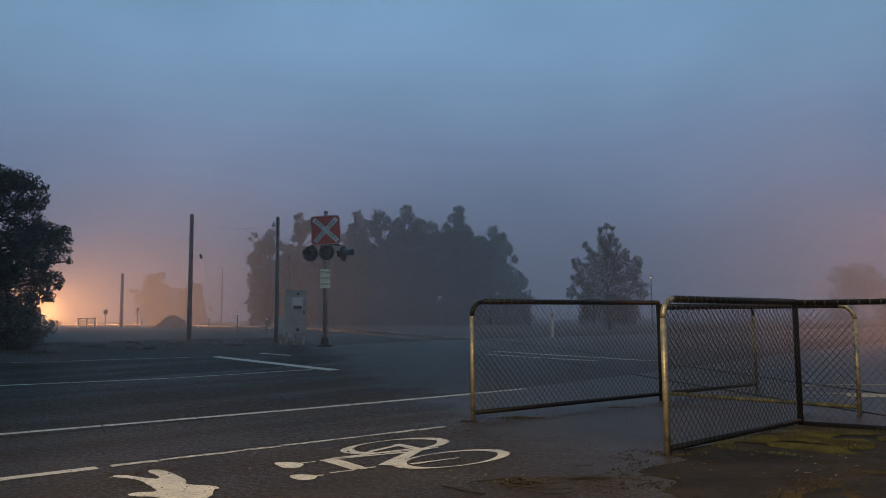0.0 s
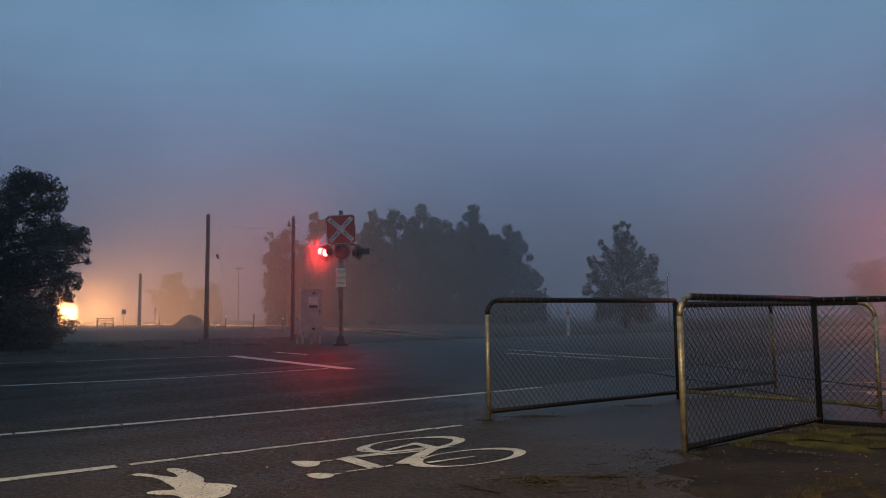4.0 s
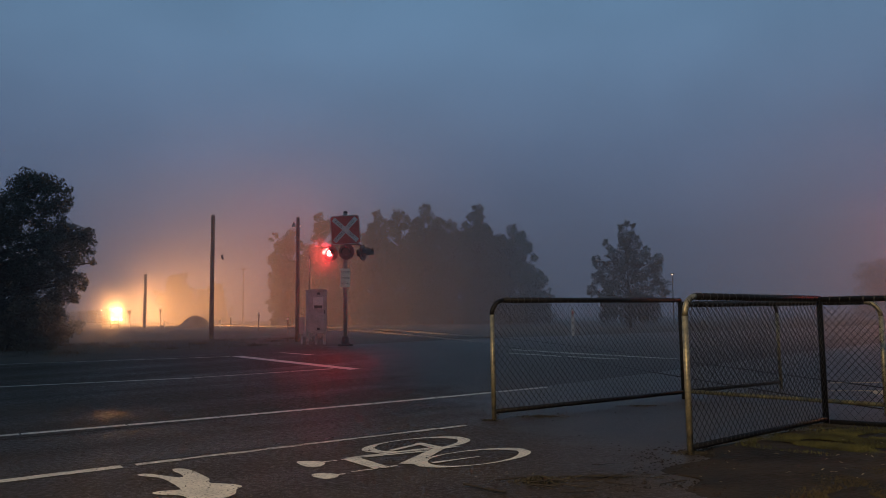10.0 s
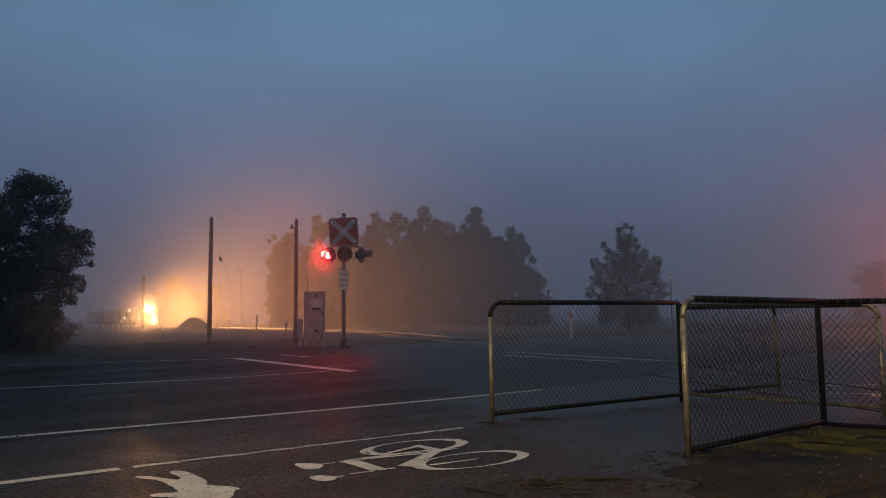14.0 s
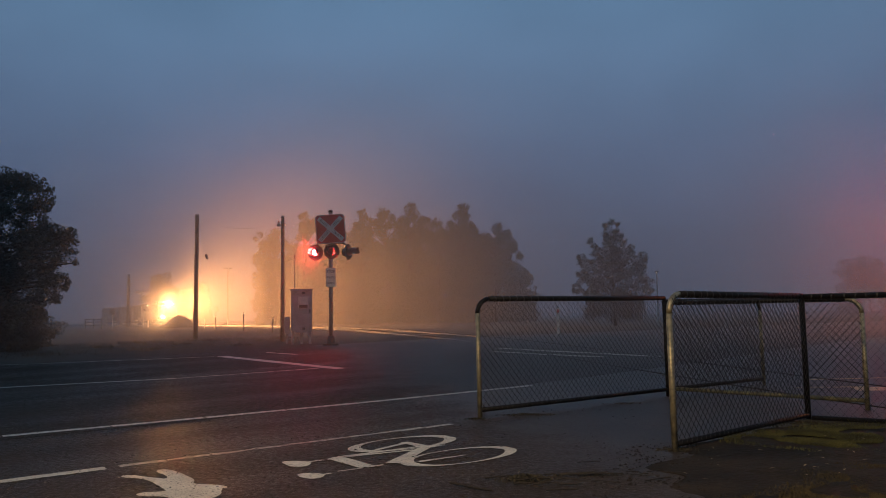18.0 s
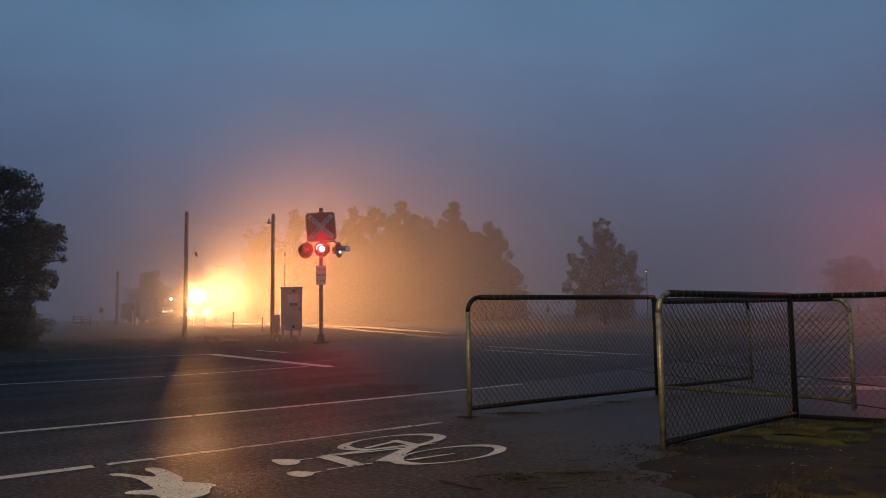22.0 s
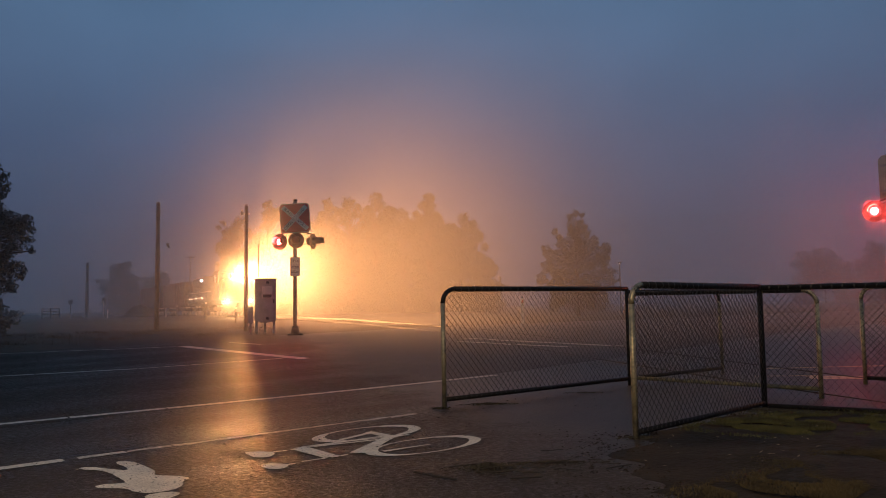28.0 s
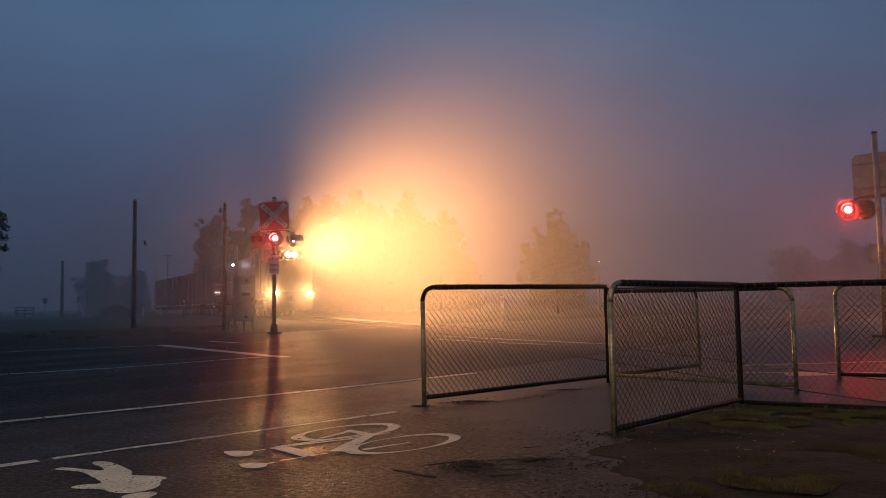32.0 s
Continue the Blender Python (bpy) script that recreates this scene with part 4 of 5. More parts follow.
SPIRE = [((0, 0, 6.4), 0.26), ((-.35, .1, 6.15), 0.26), ((.36, 0, 6.25), 0.22), ((-.2, .2, 5.7), 0.48), ((.3, -.1, 5.55), 0.45), ((.65, 0, 5.1), 0.36), ((-.15, .1, 5.0), 0.62), ((-1.35, 0, 5.25), 0.26), ((-1.05, .2, 4.9), 0.26),
         ((-.9, 0, 4.5), 0.46), ((.2, .2, 4.4), 0.76), ((1.15, 0, 4.8), 0.26), ((1.0, -.2, 4.3), 0.46), ((-2.0, 0, 4.15), 0.32), ((-1.6, .2, 3.8), 0.5), ((-.6, 0, 3.7), 0.85), ((.6, .1, 3.6), 0.85), ((1.8, 0, 4.2), 0.42),
         ((1.6, .2, 3.6), 0.62), ((-1.8, 0, 3.1), 0.55), ((-.8, .3, 2.8), 0.95), ((.5, 0, 2.7), 0.95), ((1.6, -.2, 2.7), 0.7), ((2.05, 0, 2.2), 0.42), ((-2.25, .1, 2.3), 0.42), ((-1.2, 0, 1.8), 0.85), ((.2, .2, 1.7), 0.95),
         ((1.3, 0, 1.6), 0.75), ((0, -.3, .9), 0.95), ((-1.3, .2, .9), 0.75), ((1.2, 0, .9), 0.75)]
tree("lone pyramidal tree with dark ragged leaves", (10.1, 46.0), 5.6, 0.11, SPIRE, 0.13, LEAF_DARK, 71, 30.0)
BIG = [((2.82, 0, 5.0), 0.42), ((2.3, .2, 5.1), 0.45), ((1.8, .3, 4.95), 0.55), ((3.15, -.2, 4.4), 0.58), ((3.5, 0, 2.55), 0.32), ((3.3, .1, 1.6), 0.42), ((3.0, 0, 1.1), 0.5), ((3.1, .2, 3.7), 0.45), ((2.4, 0, 4.2), 0.6), ((1.5, -.4, 4.0), 0.95), ((4.0, 0, 3.38), 0.36), ((3.5, .2, 3.42), 0.42), ((3.83, .1, 2.95), 0.4),
       ((3.3, -.2, 3.0), 0.5), ((4.28, 0, 2.57), 0.13), ((2.6, .3, 3.3), 0.75), ((2.9, -.2, 2.5), 0.55), ((3.75, .1, 1.98), 0.36), ((3.3, 0, 2.05), 0.42), ((3.7, .1, 1.5), 0.2), ((2.4, 0, 2.0), 0.75), ((1.4, 0, 2.9), 1.1),
       ((1.2, .2, 1.7), 1.1), ((0, 0, 4.3), 1.3), ((-0.6, 0, 3.0), 1.7), ((-1.8, .3, 3.8), 1.4), ((0.3, -.4, 1.0), 1.1), ((1.6, 0, 0.8), 0.8), ((2.3, 0, 1.2), 0.6)]
tree("large dark spreading tree beside the road", (-15.4, 22.3), 5.0, 0.3, BIG, 0.085, LEAF_NEAR, 81, 36.0)
# fog haze over this bush is put into its pale leaf colour
tree("bush under the large tree, leaves coloured pale as if in fog", (-13.2, 21.6), 1.2, 0.06, [((-0.6, 0, 0.55), 0.8), ((1.0, 0, 0.95), 0.55), ((1.3, 0, 0.5), 0.5), ((1.1, -.2, 0.4), 0.6), ((0.5, 0, 0.9), 0.75), ((0.45, 0, 0.6), 0.62), ((0.8, .2, 0.4), 0.5), ((0.1, -.2, 0.3), 0.6), ((-1.4, 0, .6), 0.9)], 0.08, HAZED_LEAF, 82, 30.0, "bush")
tree("hazy bush beside the railway", (-24.6, 46.0), 2.6, 0.06, [((-.3, 0, 0.6), 1.0), ((-1.6, 0, 0.8), 1.3), ((0.5, 0, .35), 0.7)], 0.2, LEAF_DARK, 83, 22.0, "bush")
for i, (x, y, h, r) in enumerate([(-68, 178, 12.5, 5.5), (-61, 182, 10, 5.0), (107, 192, 13, 9), (122, 190, 15, 10)]):
    tree("dim hazy tree far off in the fog", (x, y), h, 0.15, gum_lobes(120 + i, h, r, 22, 0.02), 0.35, LEAF_DARK, 140 + i, 18.0)


# ---- poles and wires ----
def pole(at, high, r, cross=False):
    x, y = at
    root = empty("utility_pole", Matrix.Translation((x, y, ground_z(x, y))))
    tagged(root, "weathered timber utility pole beside the railway", "pole", "line of poles")
    part("shaft", rod(bmesh.new(), (0, 0, -0.3), (0, 0, high), r * 1.15, r * 0.85, 12), POLE, root, smooth=True)
    part("cap", rod(bmesh.new(), (0, 0, high), (0, 0, high + 0.05), r * 1.0, r * 0.8, 12), STEEL, root)
    if cross:
        part("insulator", rod(bmesh.new(), (-0.14, 0, high - 0.3), (-0.14, 0, high - 0.12), 0.05, 0.03, 8), STEEL, root)
        part("bracket", box(bmesh.new(), 0.3, 0.05, 0.05, pose(-0.05, 0, high - 0.25)), STEEL, root)
    return root


pole((-10.1, 30.0), 4.93, 0.086)
pole((-5.53, 25.0), 4.1, 0.066, True)
pole((-41.0, 96.0), 6.8, 0.2)


def power_pole(x, y, high):
    root = empty("power_pole", Matrix.Translation((x, y, ground_z(x, y))))
    tagged(root, "distant power pole with a crossarm in the fog", "pole")
    part("shaft", rod(bmesh.new(), (0, 0, -0.2), (0, 0, high), 0.17, 0.12, 10), POLE, root, smooth=True)
    part("crossarm", box(bmesh.new(), 2.2, 0.12, 0.14, pose(0, -0.16, high - 0.35)), POLE, root)
    for s in (-0.95, -0.4, 0.4, 0.95):
        part("insulator", rod(bmesh.new(), (s, -0.16, high - 0.28), (s, -0.16, high - 0.08), 0.07, 0.05, 8), STEEL, root)


power_pole(-50.0, 170.0, 12.8)


def cable(a, b, sag, r, label, name="cable"):
    a, b = Vector(a), Vector(b)
    pts = [a.lerp(b, i / 12) - Vector((0, 0, sag * 4 * (i / 12) * (1 - i / 12))) for i in range(13)]
    return tagged(part(name, tube(bmesh.new(), pts, r, 5), WIRE), label, "cable")


cable((-10.1, 30, 5.2), (-41.0, 96, 7.1), 0.5, 0.005, "black overhead cable between poles")
cable((-10.1, 30, 5.2), (-5.6, 25, 4.3), 0.3, 0.0035, "black overhead cable between poles")
guy = cable((-10.05, 30, 5.2), (-8.27, 28.4, 0.36), 0.0, 0.004, "thin stay wire of the pole", "stay_wire")
part("strain_insulator", rod(bmesh.new(), (-9.56, 29.5, 3.66), (-9.5, 29.45, 3.5), 0.05, 0.04, 8), BLACK, guy)


# ---- flashing crossing signals ----
def pipe(bm, a, b, r, seg=20):
    """An open round sleeve."""
    a, b = Vector(a), Vector(b)
    q = (b - a).to_track_quat("Z", "Y").to_matrix()
    rings = [[bm.verts.new(p + q @ Vector((math.cos(k * 2 * math.pi / seg) * r, math.sin(k * 2 * math.pi / seg) * r, 0))) for k in range(seg)] for p in (a, b)]
    for k in range(seg):
        bm.faces.new((rings[0][k], rings[0][(k + 1) % seg], rings[1][(k + 1) % seg], rings[1][k]))
    return bm


def lamp_head(root, at, turn, lit, size=0.225):
    """Round black backing with a hooded red lens; the glowing disc inside turns."""
    m = pose(*at, 0, 0, turn)
    head = part("lamp_head", rod(bmesh.new(), (0, 0, 0), (0, 0.16, 0), 0.14, 0.1, 20), BLACK, root, "black round lamp head", m)
    part("backing_disc", rod(bmesh.new(), (0, -0.012, 0), (0, 0.012, 0), size, size, 32), BLACK, head, "round black backing board")
    bm = bmesh.new()
    seg = 18
    rows_ = []
    for y, r in ((-0.02, 0.125), (-0.30, 0.118)):
        rows_.append([bm.verts.new((math.cos(math.pi * (k / seg * 1.3 - 0.15)) * r, y, math.sin(math.pi * (k / seg * 1.3 - 0.15)) * r)) for k in range(seg + 1)])
    for k in range(seg):
        bm.faces.new((rows_[0][k], rows_[0][k + 1], rows_[1][k + 1], rows_[1][k]))
    part("hood", bm, BLACK, head, "black visor over the lens")
    part("rim", tube(bmesh.new(), [(math.cos(k * math.pi / 14) * 0.118, -0.02, math.sin(k * math.pi / 14) * 0.118) for k in range(29)], 0.012, 6), BLACK, head)
    # the turning lens: dull on one face, glowing on the other
    bm = bmesh.new()
    lens = part("lens", rod(bm, (0, 0.0, 0), (0, 0.014, 0), 0.105, 0.105, 24), LENS_OFF, root, "red lens", m @ pose(0, -0.035, 0))
    bm = bmesh.new()
    bmesh.ops.create_circle(bm, cap_ends=True, segments=24, radius=0.068, matrix=pose(0, -0.006, 0, 90, 0, 0))
    part("lens_face", bm, lit, lens, "glowing lens face")
    bm = bmesh.new()
    bmesh.ops.create_circle(bm, cap_ends=True, segments=24, radius=0.1, matrix=pose(0, -0.002, 0, 90, 0, 0))
    part("lens_rim", bm, RED_RING if lit in (RED_ON, RED_STRONG) else LENS_OFF, lens, "red glass round the bright centre")
    part("lens_collar", pipe(bmesh.new(), (0, 0.0, 0), (0, -0.021, 0), 0.104, 24), BLACK, lens)
    return lens, m @ pose(0, -0.035, 0)


FLASHERS = []


def crossing_sign(root, z, back=False):
    s = 0.98 if back else 0.84
    bm = bmesh.new()
    box(bm, s, 0.012, s, pose(0, -0.075, z))
    edges = [e for e in bm.edges if abs(e.verts[0].co.y - e.verts[1].co.y) > 0.005]
    bmesh.ops.bevel(bm, geom=edges, offset=0.06, segments=5, affect="EDGES")
    board = part("target_board", bm, BOARD_BACK if back else RED, root, "square red target board" if not back else "grey back of a square board")
    if back:
        for dz in (-0.27, 0.27):
            part("brace", box(bmesh.new(), s * 0.96, 0.03, 0.05, pose(0, -0.053, z + dz)), STEEL, root)
        part("lower_plate", box(bmesh.new(), 0.5, 0.012, 0.42, pose(0, -0.075, 1.75), 0.004), BOARD_BACK, root, "grey back of a small plate")
        return
    for a in (45, -45):
        m = pose(0, -0.086 - (0.005 if a > 0 else 0), z, 0, a, 0)
        part("crossbuck_arm", box(bmesh.new(), 0.92, 0.006, 0.13, m, 0.002), WHITE, board, "white crossbuck arm")
    rim = [(x * (s / 2 - 0.015), -0.084, z + y * (s / 2 - 0.015)) for x, y in ((-1, -.9), (-1, .9), (-.9, 1), (.9, 1), (1, .9), (1, -.9), (.9, -1), (-.9, -1), (-1, -.9))]
    part("border", tube(bmesh.new(), rim, 0.008, 4), WHITE, board, "thin white border")
    board.matrix_basis = pose(0, 0, z, 0, -4, 0) @ pose(0, 0, -z)
    for word, a, cx in (("RAIL", 45, -0.25), ("WAY", 45, 0.25), ("CROSS", -45, -0.25), ("ING", -45, 0.25)):
        me = text_mesh("sign_letters", word, 0.115 if len(word) < 5 else 0.108, 1.25)
        m = pose(0, -0.096, z, 0, a, 0) @ pose(cx, 0, 0, 90, 0, 0)
        part_mesh("sign_letters", me, LETTER, board, "black letters %s" % word, m)


def crossing_signal(at, turn, high, label, heads, back=False, board_z=0.0, plate=True):
    x, y = at
    root = empty("crossing_signal", Matrix.Translation((x, y, ground_z(x, y))) @ pose(0, 0, 0, 0, 0, turn))
    tagged(root, label, "crossing signal", "crossing signals")
    part("mast", rod(bmesh.new(), (0, 0, 0.2), (0, 0, high), 0.057, 0.057, 16), STEEL, root, "grey steel mast", smooth=True)
    part("mast_cap", rod(bmesh.new(), (0, 0, high), (0, 0, high + 0.05), 0.07, 0.05, 14), BLACK, root)
    part("base", rod(bmesh.new(), (0, 0, -0.02), (0, 0, 0.26), 0.14, 0.09, 16), BLACK, root, "dark cast base")
    part("base_plate", box(bmesh.new(), 0.42, 0.42, 0.06, pose(0, 0, 0.02), 0.01), BLACK, root)
    crossing_sign(root, board_z, back)
    arm_z = heads[0][0][2] + 0.28
    part("crossarm", tube(bmesh.new(), [(-0.42, 0.0, arm_z - 0.12), (-0.36, 0, arm_z - 0.02), (-0.2, 0, arm_z), (0.3, 0, arm_z), (0.46, 0, arm_z - 0.04), (0.5, 0, arm_z - 0.12)], 0.024, 8), BLACK, root, smooth=True)
    for spot, head_turn, phase, lit in heads:
        FLASHERS.append((*lamp_head(root, spot, head_turn, lit), phase))
    if plate:
        z = 1.92
        p = part("stop_plate", box(bmesh.new(), 0.28, 0.01, 0.54, pose(0, -0.075, z), 0.003), LAMPLIT_PLATE, root, "white plate with black words")
        for word, dz in (("STOP", 0.16), ("ON RED", 0.0), ("SIGNAL", -0.16)):
            me = text_mesh("plate_letters", word, 0.105 if word == "STOP" else 0.078, 0.95)
            part_mesh("plate_letters", me, LETTER, p, "black letters %s" % word, pose(0, -0.083, z + dz, 90, 0, 0))
    return root


crossing_signal((-3.36, 21.4), 9, 3.8, "level crossing signal with red crossbuck board and red flashing lamps",
                [((-0.42, -0.12, 2.62), -22, 1, RED_ON), ((0.03, -0.14, 2.66), -8, 0, RED_ON), ((0.5, -0.05, 2.64), 62, 0, WHITE_ON)], board_z=3.3)
crossing_signal((10.24, 15.15), 130, 4.3, "level crossing signal with grey board backs and red lamps",
                [((0.52, 0.22, 2.7), -165, 2, RED_STRONG), ((0.3, -0.12, 2.72), 10, 3, RED_STRONG), ((-0.34, -0.12, 2.72), -10, 2, RED_STRONG), ((-0.5, 0.22, 2.7), -165, 3, RED_STRONG)], back=True, board_z=3.42, plate=False)


# ---- relay cabinet ----
def relay_cabinet():
    root = empty("relay_cabinet", Matrix.Translation((-4.43, 22.6, ground_z(-4.43, 22.6))) @ pose(0, 0, 0, 0, 0, 12))
    tagged(root, "grey steel signal relay cabinet on short legs", "cabinet")
    body = part("body", box(bmesh.new(), 0.62, 0.42, 1.26, pose(0, 0, 0.99), 0.012), CABINET, root, smooth=False)
    part("roof", box(bmesh.new(), 0.68, 0.48, 0.04, pose(0, 0, 1.6), 0.01), CABINET, root)
    d = part("door", box(bmesh.new(), 0.46, 0.02, 1.2, pose(0.06, -0.222, 0.92), 0.006), CABINET, root, "grey cabinet door")
    part("handle", box(bmesh.new(), 0.03, 0.03, 0.12, pose(0.24, -0.25, 0.95), 0.005), BLACK, d)
    part("notice", box(bmesh.new(), 0.3, 0.006, 0.34, pose(0.05, -0.236, 1.22)), WHITE, d, "pale notice")
    part("notice_bar", box(bmesh.new(), 0.25, 0.006, 0.09, pose(0.05, -0.241, 1.1)), LETTER, d, "black bar of unreadable writing")
    for z in (1.5, 0.44):
        part("lock", box(bmesh.new(), 0.08, 0.03, 0.07, pose(0.06, -0.24, z), 0.005), BLACK, d)
    for x, y in ((-0.25, -0.15), (0.25, -0.15), (-0.25, 0.15), (0.25, 0.15), (0, 0)):
        part("leg", box(bmesh.new(), 0.07, 0.07, 0.4, pose(x, y, 0.18)), STEEL, root)
    part("side_box", box(bmesh.new(), 0.16, 0.2, 0.5, pose(-0.42, 0, 0.55), 0.01), CABINET, root)
    part("side_leg", box(bmesh.new(), 0.06, 0.06, 0.32, pose(-0.42, 0, 0.15)), STEEL, root)
    part("aerial", rod(bmesh.new(), (-0.2, 0, 1.6), (-0.2, 0, 2.55), 0.014, 0.01, 6), STEEL, root)
    part("aerial_tip", rod(bmesh.new(), (-0.2, 0, 2.55), (-0.2, 0, 2.66), 0.028, 0.02, 8), BLACK, root)


relay_cabinet()


# ---- small roadside things ----
def guide_post(x, y):
    root = empty("guide_post", Matrix.Translation((x, y, ground_z(x, y))))
    tagged(root, "white roadside guide post", "guide post")
    part("stake", box(bmesh.new(), 0.11, 0.03, 0.95, pose(0, 0, 0.47), 0.008), WHITE, root)
    part("reflector", box(bmesh.new(), 0.06, 0.012, 0.12, pose(0, -0.02, 0.82)), RED, root)
    return root


guide_post(3.89, 27.0)
for x, y in ((-36.0, 90.0), (-26.0, 80.0)):
    guide_post(x, y)


def track_stake(x, y, high):
    root = empty("track_stake", Matrix.Translation((x, y, ground_z(x, y))))
    tagged(root, "thin dark marker stake beside the railway", "stake", "marker stakes")
    part("stake", box(bmesh.new(), 0.07, 0.05, high, pose(0, 0, high / 2 - 0.05, 0, 1.5, 0), 0.01), POLE, root)
    part("stake_cap", box(bmesh.new(), 0.1, 0.08, 0.09, pose(0, 0, high - 0.04, 0, 1.5, 0), 0.01), WHITE, root)


for x, y, h in ((-14.2, 52.0, 1.2), (-20.5, 66.0, 1.1), (-27.0, 80.0, 1.1), (-9.6, 41.0, 0.8)):
    track_stake(x, y, h)


def mound():
    verts, faces = [], []
    for j in range(9):
        for i in range(24):
            a, r = i * math.pi / 12, j / 8
            h = 1.5 * (math.cos(r * math.pi) + 1) / 2 * (1 + 0.12 * noise.noise(Vector((math.cos(a) * r * 3, math.sin(a) * r * 3, 1))))
            verts.append((math.cos(a) * r * 2.9, math.sin(a) * r * 2.4, h - 0.05))
    for j in range(8):
        for i in range(24):
            faces.append((j * 24 + i, j * 24 + (i + 1) % 24, (j + 1) * 24 + (i + 1) % 24, (j + 1) * 24 + i))
    ob = part_mesh("soil_mound", mesh_from("soil_mound", verts, faces), DIRT, m=pose(-32.9, 92, 0.38), smooth=True)
    tagged(ob, "dark heap of soil beside the railway", "mound")


mound()


def roadside_sign(x, y, z, w):
    root = empty("small_sign", Matrix.Translation((x, y, ground_z(x, y))))
    tagged(root, "small square sign on a thin post", "sign")
    part("stake", rod(bmesh.new(), (0, 0, 0), (0, 0, z), 0.04, 0.04, 8), STEEL, root)
    part("plate", box(bmesh.new(), w, 0.03, w, pose(0, -0.05, z), 0.01), BLACK, root)


roadside_sign(-39.4, 88, 1.85, 0.5)
roadside_sign(-35.7, 88, 2.1, 0.3)


def farm_gate():
    root = empty("gate", Matrix.Translation((-41.6, 88, 0.38)))
    tagged(root, "low dark timber gate in the fog", "gate")
    for x in (-0.95, 0.0, 0.95):
        part("post", box(bmesh.new(), 0.12, 0.12, 1.2, pose(x, 0, 0.6)), POLE, root)
    for z in (0.45, 0.8, 1.1):
        part("bar", box(bmesh.new(), 2.1, 0.06, 0.1, pose(0, -0.09, z)), POLE, root)


farm_gate()


def far_lamp(x, y):
    root = empty("street_lamp", Matrix.Translation((x, y, 0.38)))
    tagged(root, "distant street lamp with a warm glow", "street lamp")
    part("column", rod(bmesh.new(), (0, 0, 0), (0, 0, 3.95), 0.06, 0.05, 8), STEEL, root)
    part("lantern", box(bmesh.new(), 0.3, 0.22, 0.1, pose(0, 0, 4.0), 0.02), BLACK, root)
    part("bulb", box(bmesh.new(), 0.09, 0.08, 0.06, pose(0, -0.02, 3.93), 0.02), FAR_LAMP, root)


far_lamp(16.6, 60.0)

# ---- the train ----
RAIL_Z = 0.522
HEADINGS = [(0.0, 238.0), (6.0, 201.6), (9.0, 182.5), (13.0, 157.5), (17.0, 132.0), (19.0, 119.2), (23.0, 95.4), (25.0, 83.6), (28.0, 66.2), (30.0, 55.0), (32.0, 43.1)]


def bogie(root, y, n=3):
    b = part("bogie", box(bmesh.new(), 2.3, 4.0, 0.35, pose(0, y, 0.62), 0.05), BLACK, root, "dark bogie frame")
    for k in range(n):
        for s in (-0.74, 0.74):
            part("wheel", rod(bmesh.new(), (s - 0.06, y - 1.5 + 1.5 * k, 0.5), (s + 0.06, y - 1.5 + 1.5 * k, 0.5), 0.5, 0.5, 20), STEEL, b, "steel wheel")


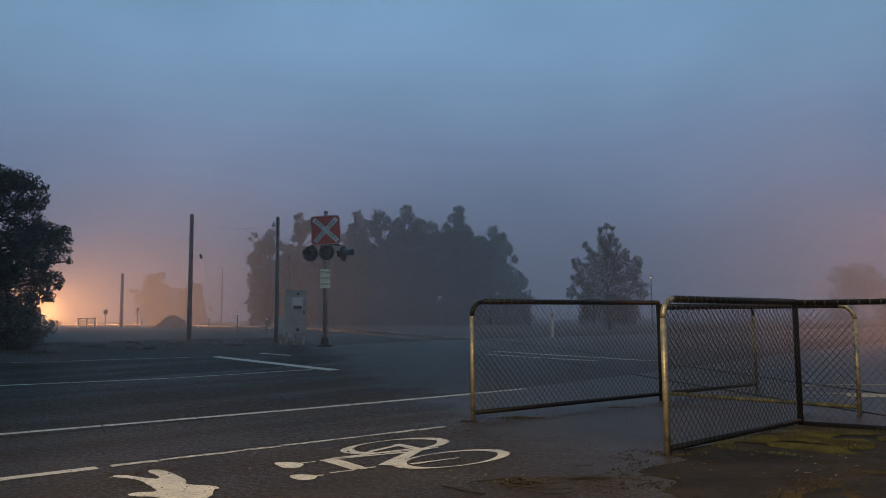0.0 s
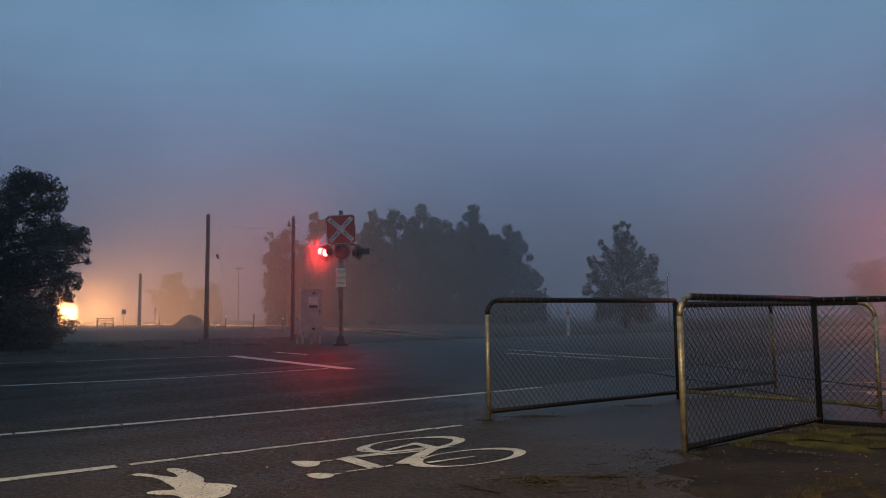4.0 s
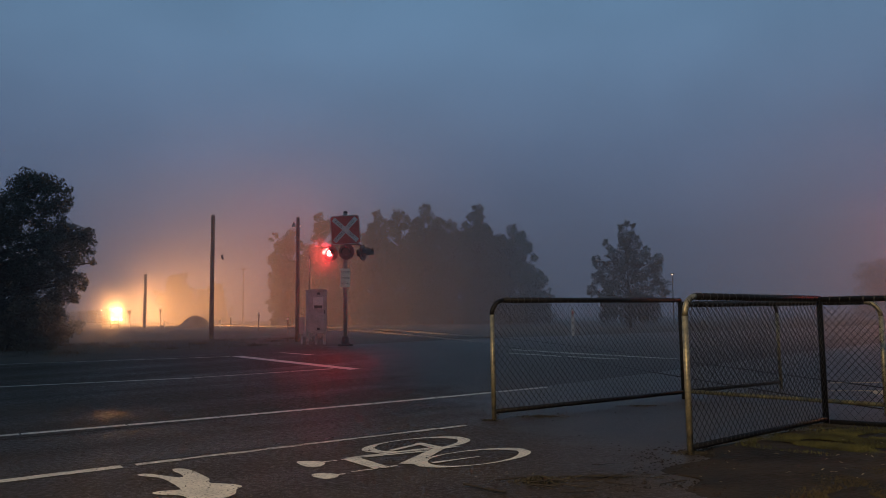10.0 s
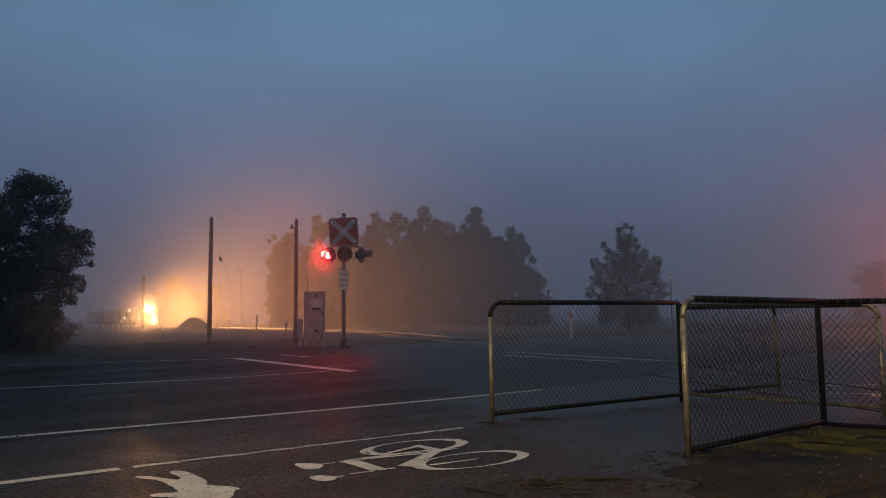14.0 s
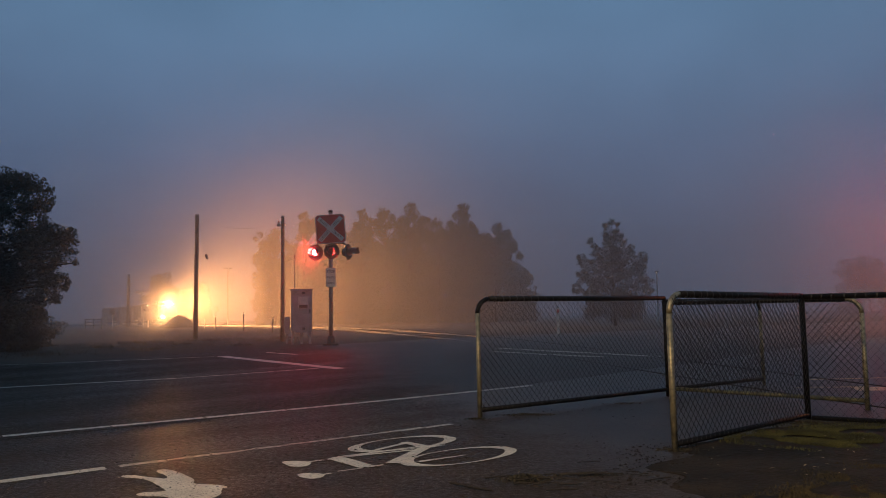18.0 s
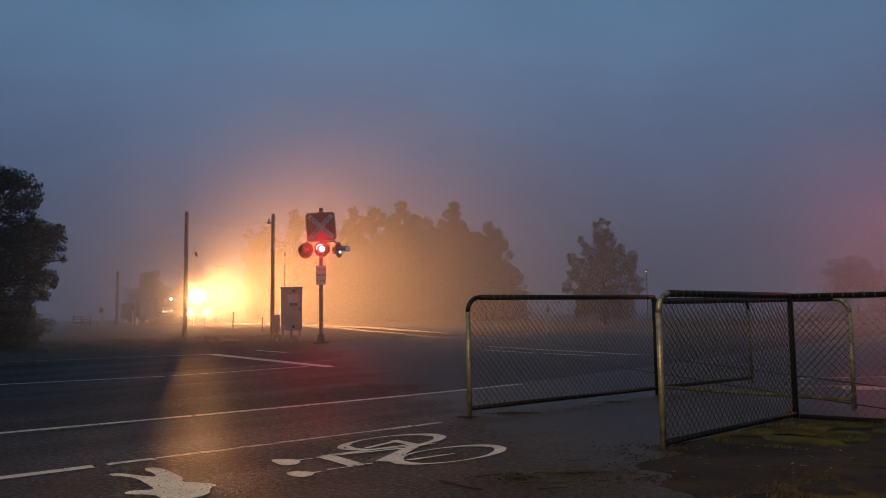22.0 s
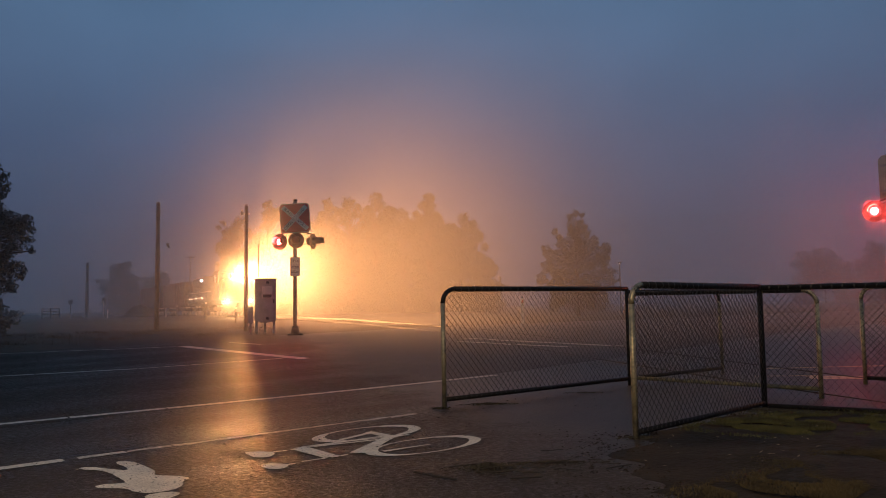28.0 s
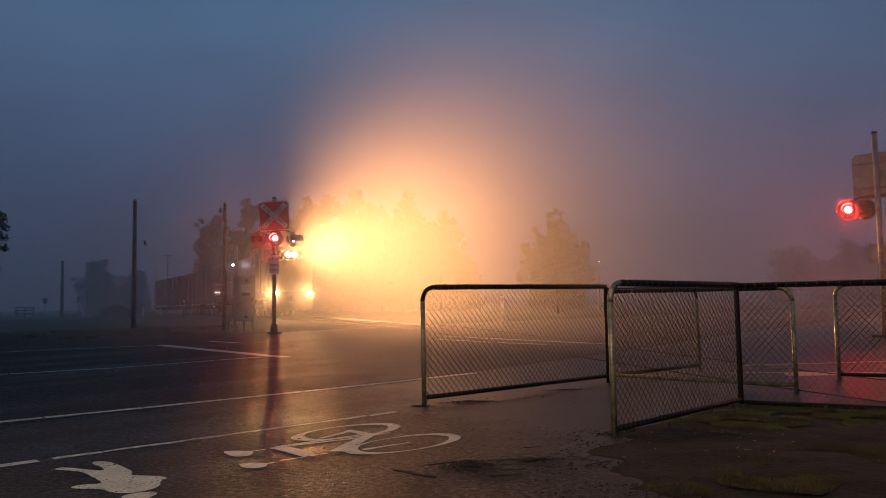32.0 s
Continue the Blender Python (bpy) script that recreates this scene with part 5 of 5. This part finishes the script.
def locomotive():
    """Front at local y = 0, body towards +y; x across."""
    root = empty("locomotive", Matrix())
    tagged(root, "dark diesel locomotive with glowing headlights in the fog", "locomotive")
    part("underframe", box(bmesh.new(), 2.9, 18.4, 0.35, pose(0, 9.4, 1.2), 0.04), BLACK, root)
    part("nose", box(bmesh.new(), 2.7, 1.6, 1.9, pose(0, 1.0, 2.25), 0.16), LOCO_NOSE, root, "blunt dark yellow nose")
    cab = part("cab", box(bmesh.new(), 2.8, 3.0, 2.75, pose(0, 3.1, 2.72), 0.14), LOCO, root, "dark blue cab")
    for s in (-0.62, 0.62):
        part("windscreen", box(bmesh.new(), 1.05, 0.03, 0.62, pose(s, 1.59, 3.52), 0.01), GLASS, cab, "dark windscreen")
    for s in (-1.405, 1.405):
        part("side_window", box(bmesh.new(), 0.03, 1.1, 0.65, pose(s, 3.2, 3.3), 0.008), GLASS, cab)
    part("hood", box(bmesh.new(), 2.0, 13.6, 2.45, pose(0, 11.4, 2.6), 0.12), LOCO, root, "long dark engine hood")
    for k in range(6):
        for s in (-1.01, 1.01):
            part("hood_door", box(bmesh.new(), 0.03, 1.7, 1.6, pose(s, 6.2 + 2.1 * k, 2.4), 0.01), LOCO, root)
    for y in (7.5, 13.5):
        part("roof_fan", rod(bmesh.new(), (0, y, 3.8), (0, y, 4.0), 0.75, 0.7, 20), BLACK, root)
    for s in (-1.38, 1.38):
        part("handrail", rod(bmesh.new(), (s, 5.0, 2.3), (s, 18.2, 2.3), 0.02, 0.02, 6), STEEL, root)
    part("pilot", box(bmesh.new(), 2.6, 0.25, 0.75, pose(0, 0.1, 0.75), 0.05), BLACK, root)
    part("coupler", box(bmesh.new(), 0.3, 0.6, 0.3, pose(0, -0.25, 0.95), 0.05), BLACK, root)
    part("fuel_tank", box(bmesh.new(), 2.4, 4.2, 0.8, pose(0, 9.4, 0.75), 0.12), BLACK, root)
    bogie(root, 3.6)
    bogie(root, 15.2)
    h = part("headlight", box(bmesh.new(), 0.8, 0.1, 0.42, pose(0, 0.93, 3.5), 0.03), BLACK, root, "twin headlight housing")
    part("headlight_bracket", box(bmesh.new(), 0.6, 1.5, 0.12, pose(0, 0.95, 3.29), 0.04), LOCO, root)
    # each lens sits deep in an added black tube that narrows its beam
    for s in (-0.19, 0.19):
        bm = bmesh.new()
        bmesh.ops.create_circle(bm, cap_ends=True, segments=20, radius=0.13, matrix=pose(s, 0.84, 3.5, 90, 0, 0))
        part("added_beam_tube", pipe(bmesh.new(), (s, 0.89, 3.5), (s, -0.15, 3.5), 0.14), BLACK, h)
        part("headlight_lens", bm, HEADLIGHT, h, "glowing warm headlight")
    # the sleeves are likewise added, to cut light thrown sideways
    for s in (-0.98, 0.98):
        d = part("ditch_light", box(bmesh.new(), 0.3, 0.16, 0.3, pose(s, 0.05, 1.32), 0.04), BLACK, root)
        bm = bmesh.new()
        bmesh.ops.create_circle(bm, cap_ends=True, segments=16, radius=0.09, matrix=pose(s, -0.04, 1.32, 90, 0, 0))
        part("added_ditch_beam_sleeve", pipe(bmesh.new(), (s, 0.0, 1.32), (s, -0.45, 1.32), 0.1), BLACK, d)
        part("ditch_light_lens", bm, DITCH, d, "glowing warm ditch light")
    m = part("marker_light", box(bmesh.new(), 0.12, 0.12, 0.12, pose(-1.5, 9.8, 3.42)), BLACK, root)
    part("marker_lens", box(bmesh.new(), 0.1, 0.02, 0.1, pose(-1.5, 9.73, 3.42)), MARKER, m)
    for y in (9.5, 13.2, 15.6, 17.2):
        s = part("step_light", box(bmesh.new(), 0.1, 0.08, 0.08, pose(-1.46, y, 1.72)), BLACK, root)
        part("step_lens", box(bmesh.new(), 0.07, 0.02, 0.05, pose(-1.46, y - 0.05, 1.72)), STEP, s)
    return root


def wagon():
    root = empty("freight_wagon", Matrix())
    tagged(root, "dark freight wagon behind the locomotive", "wagon", "wagons of the train")
    part("underframe", box(bmesh.new(), 2.6, 14.0, 0.35, pose(0, 7.4, 1.1), 0.04), BLACK, root)
    part("body", box(bmesh.new(), 2.7, 13.4, 2.5, pose(0, 7.4, 2.5), 0.08), LOCO, root)
    for k in range(7):
        for s in (-1.37, 1.37):
            part("rib", box(bmesh.new(), 0.06, 0.1, 2.4, pose(s, 1.4 + 2 * k, 2.5)), LOCO, root)
    bogie(root, 2.6, 2)
    bogie(root, 12.2, 2)
    return root


LOCOMOTIVE = locomotive()
WAGONS = [wagon()]
WAGONS.append(copy_thing(WAGONS[0], Matrix()))


def train_pose(y):
    w = track_way(y + 9 if y < 140 else 149 + (y - 140) * 0.6)
    return Matrix.Translation(track_point(y, 0, RAIL_Z)) @ pose(0, 0, 0, 0, 0, math.degrees(math.atan2(w.x, -w.y)))


def flash_rows(phase):
    """The lens shows its lit face from each start on, then its dull one."""
    rows, period, on = [(0.0, 180.0)], 1.416, 0.715
    first = (1.57, 1.57 + on, 2.05, 2.05 + on)[phase]
    k = 0
    while True:
        a = first + k * period
        b = a + 0.1 + (on if phase % 2 == 0 else period - on)
        if b > 31.9 and a > 31.9:
            break
        rows += [(a - 0.067, 180.0), (a - 0.034, 120.0), (a, 60.0), (a + 0.034, 0.0)]
        rows += [(b - 0.034, 0.0), (b, 60.0), (b + 0.034, 120.0), (b + 0.067, 180.0)]
        k += 1
    rows = [r for r in rows if r[0] < 31.98]
    return rows + [(32.0, rows[-1][1])]


def motions():
    walk(LOCOMOTIVE, [(t, train_pose(y)) for t, y in HEADINGS])
    for k, w in enumerate(WAGONS):
        walk(w, [(t, train_pose(y + 18.5 + 14.8 * k)) for t, y in HEADINGS])
    for lens, m, phase in FLASHERS:
        walk(lens, [(t, m @ pose(0, 0, 0, 0, 0, a)) for t, a in flash_rows(phase)])


motions()
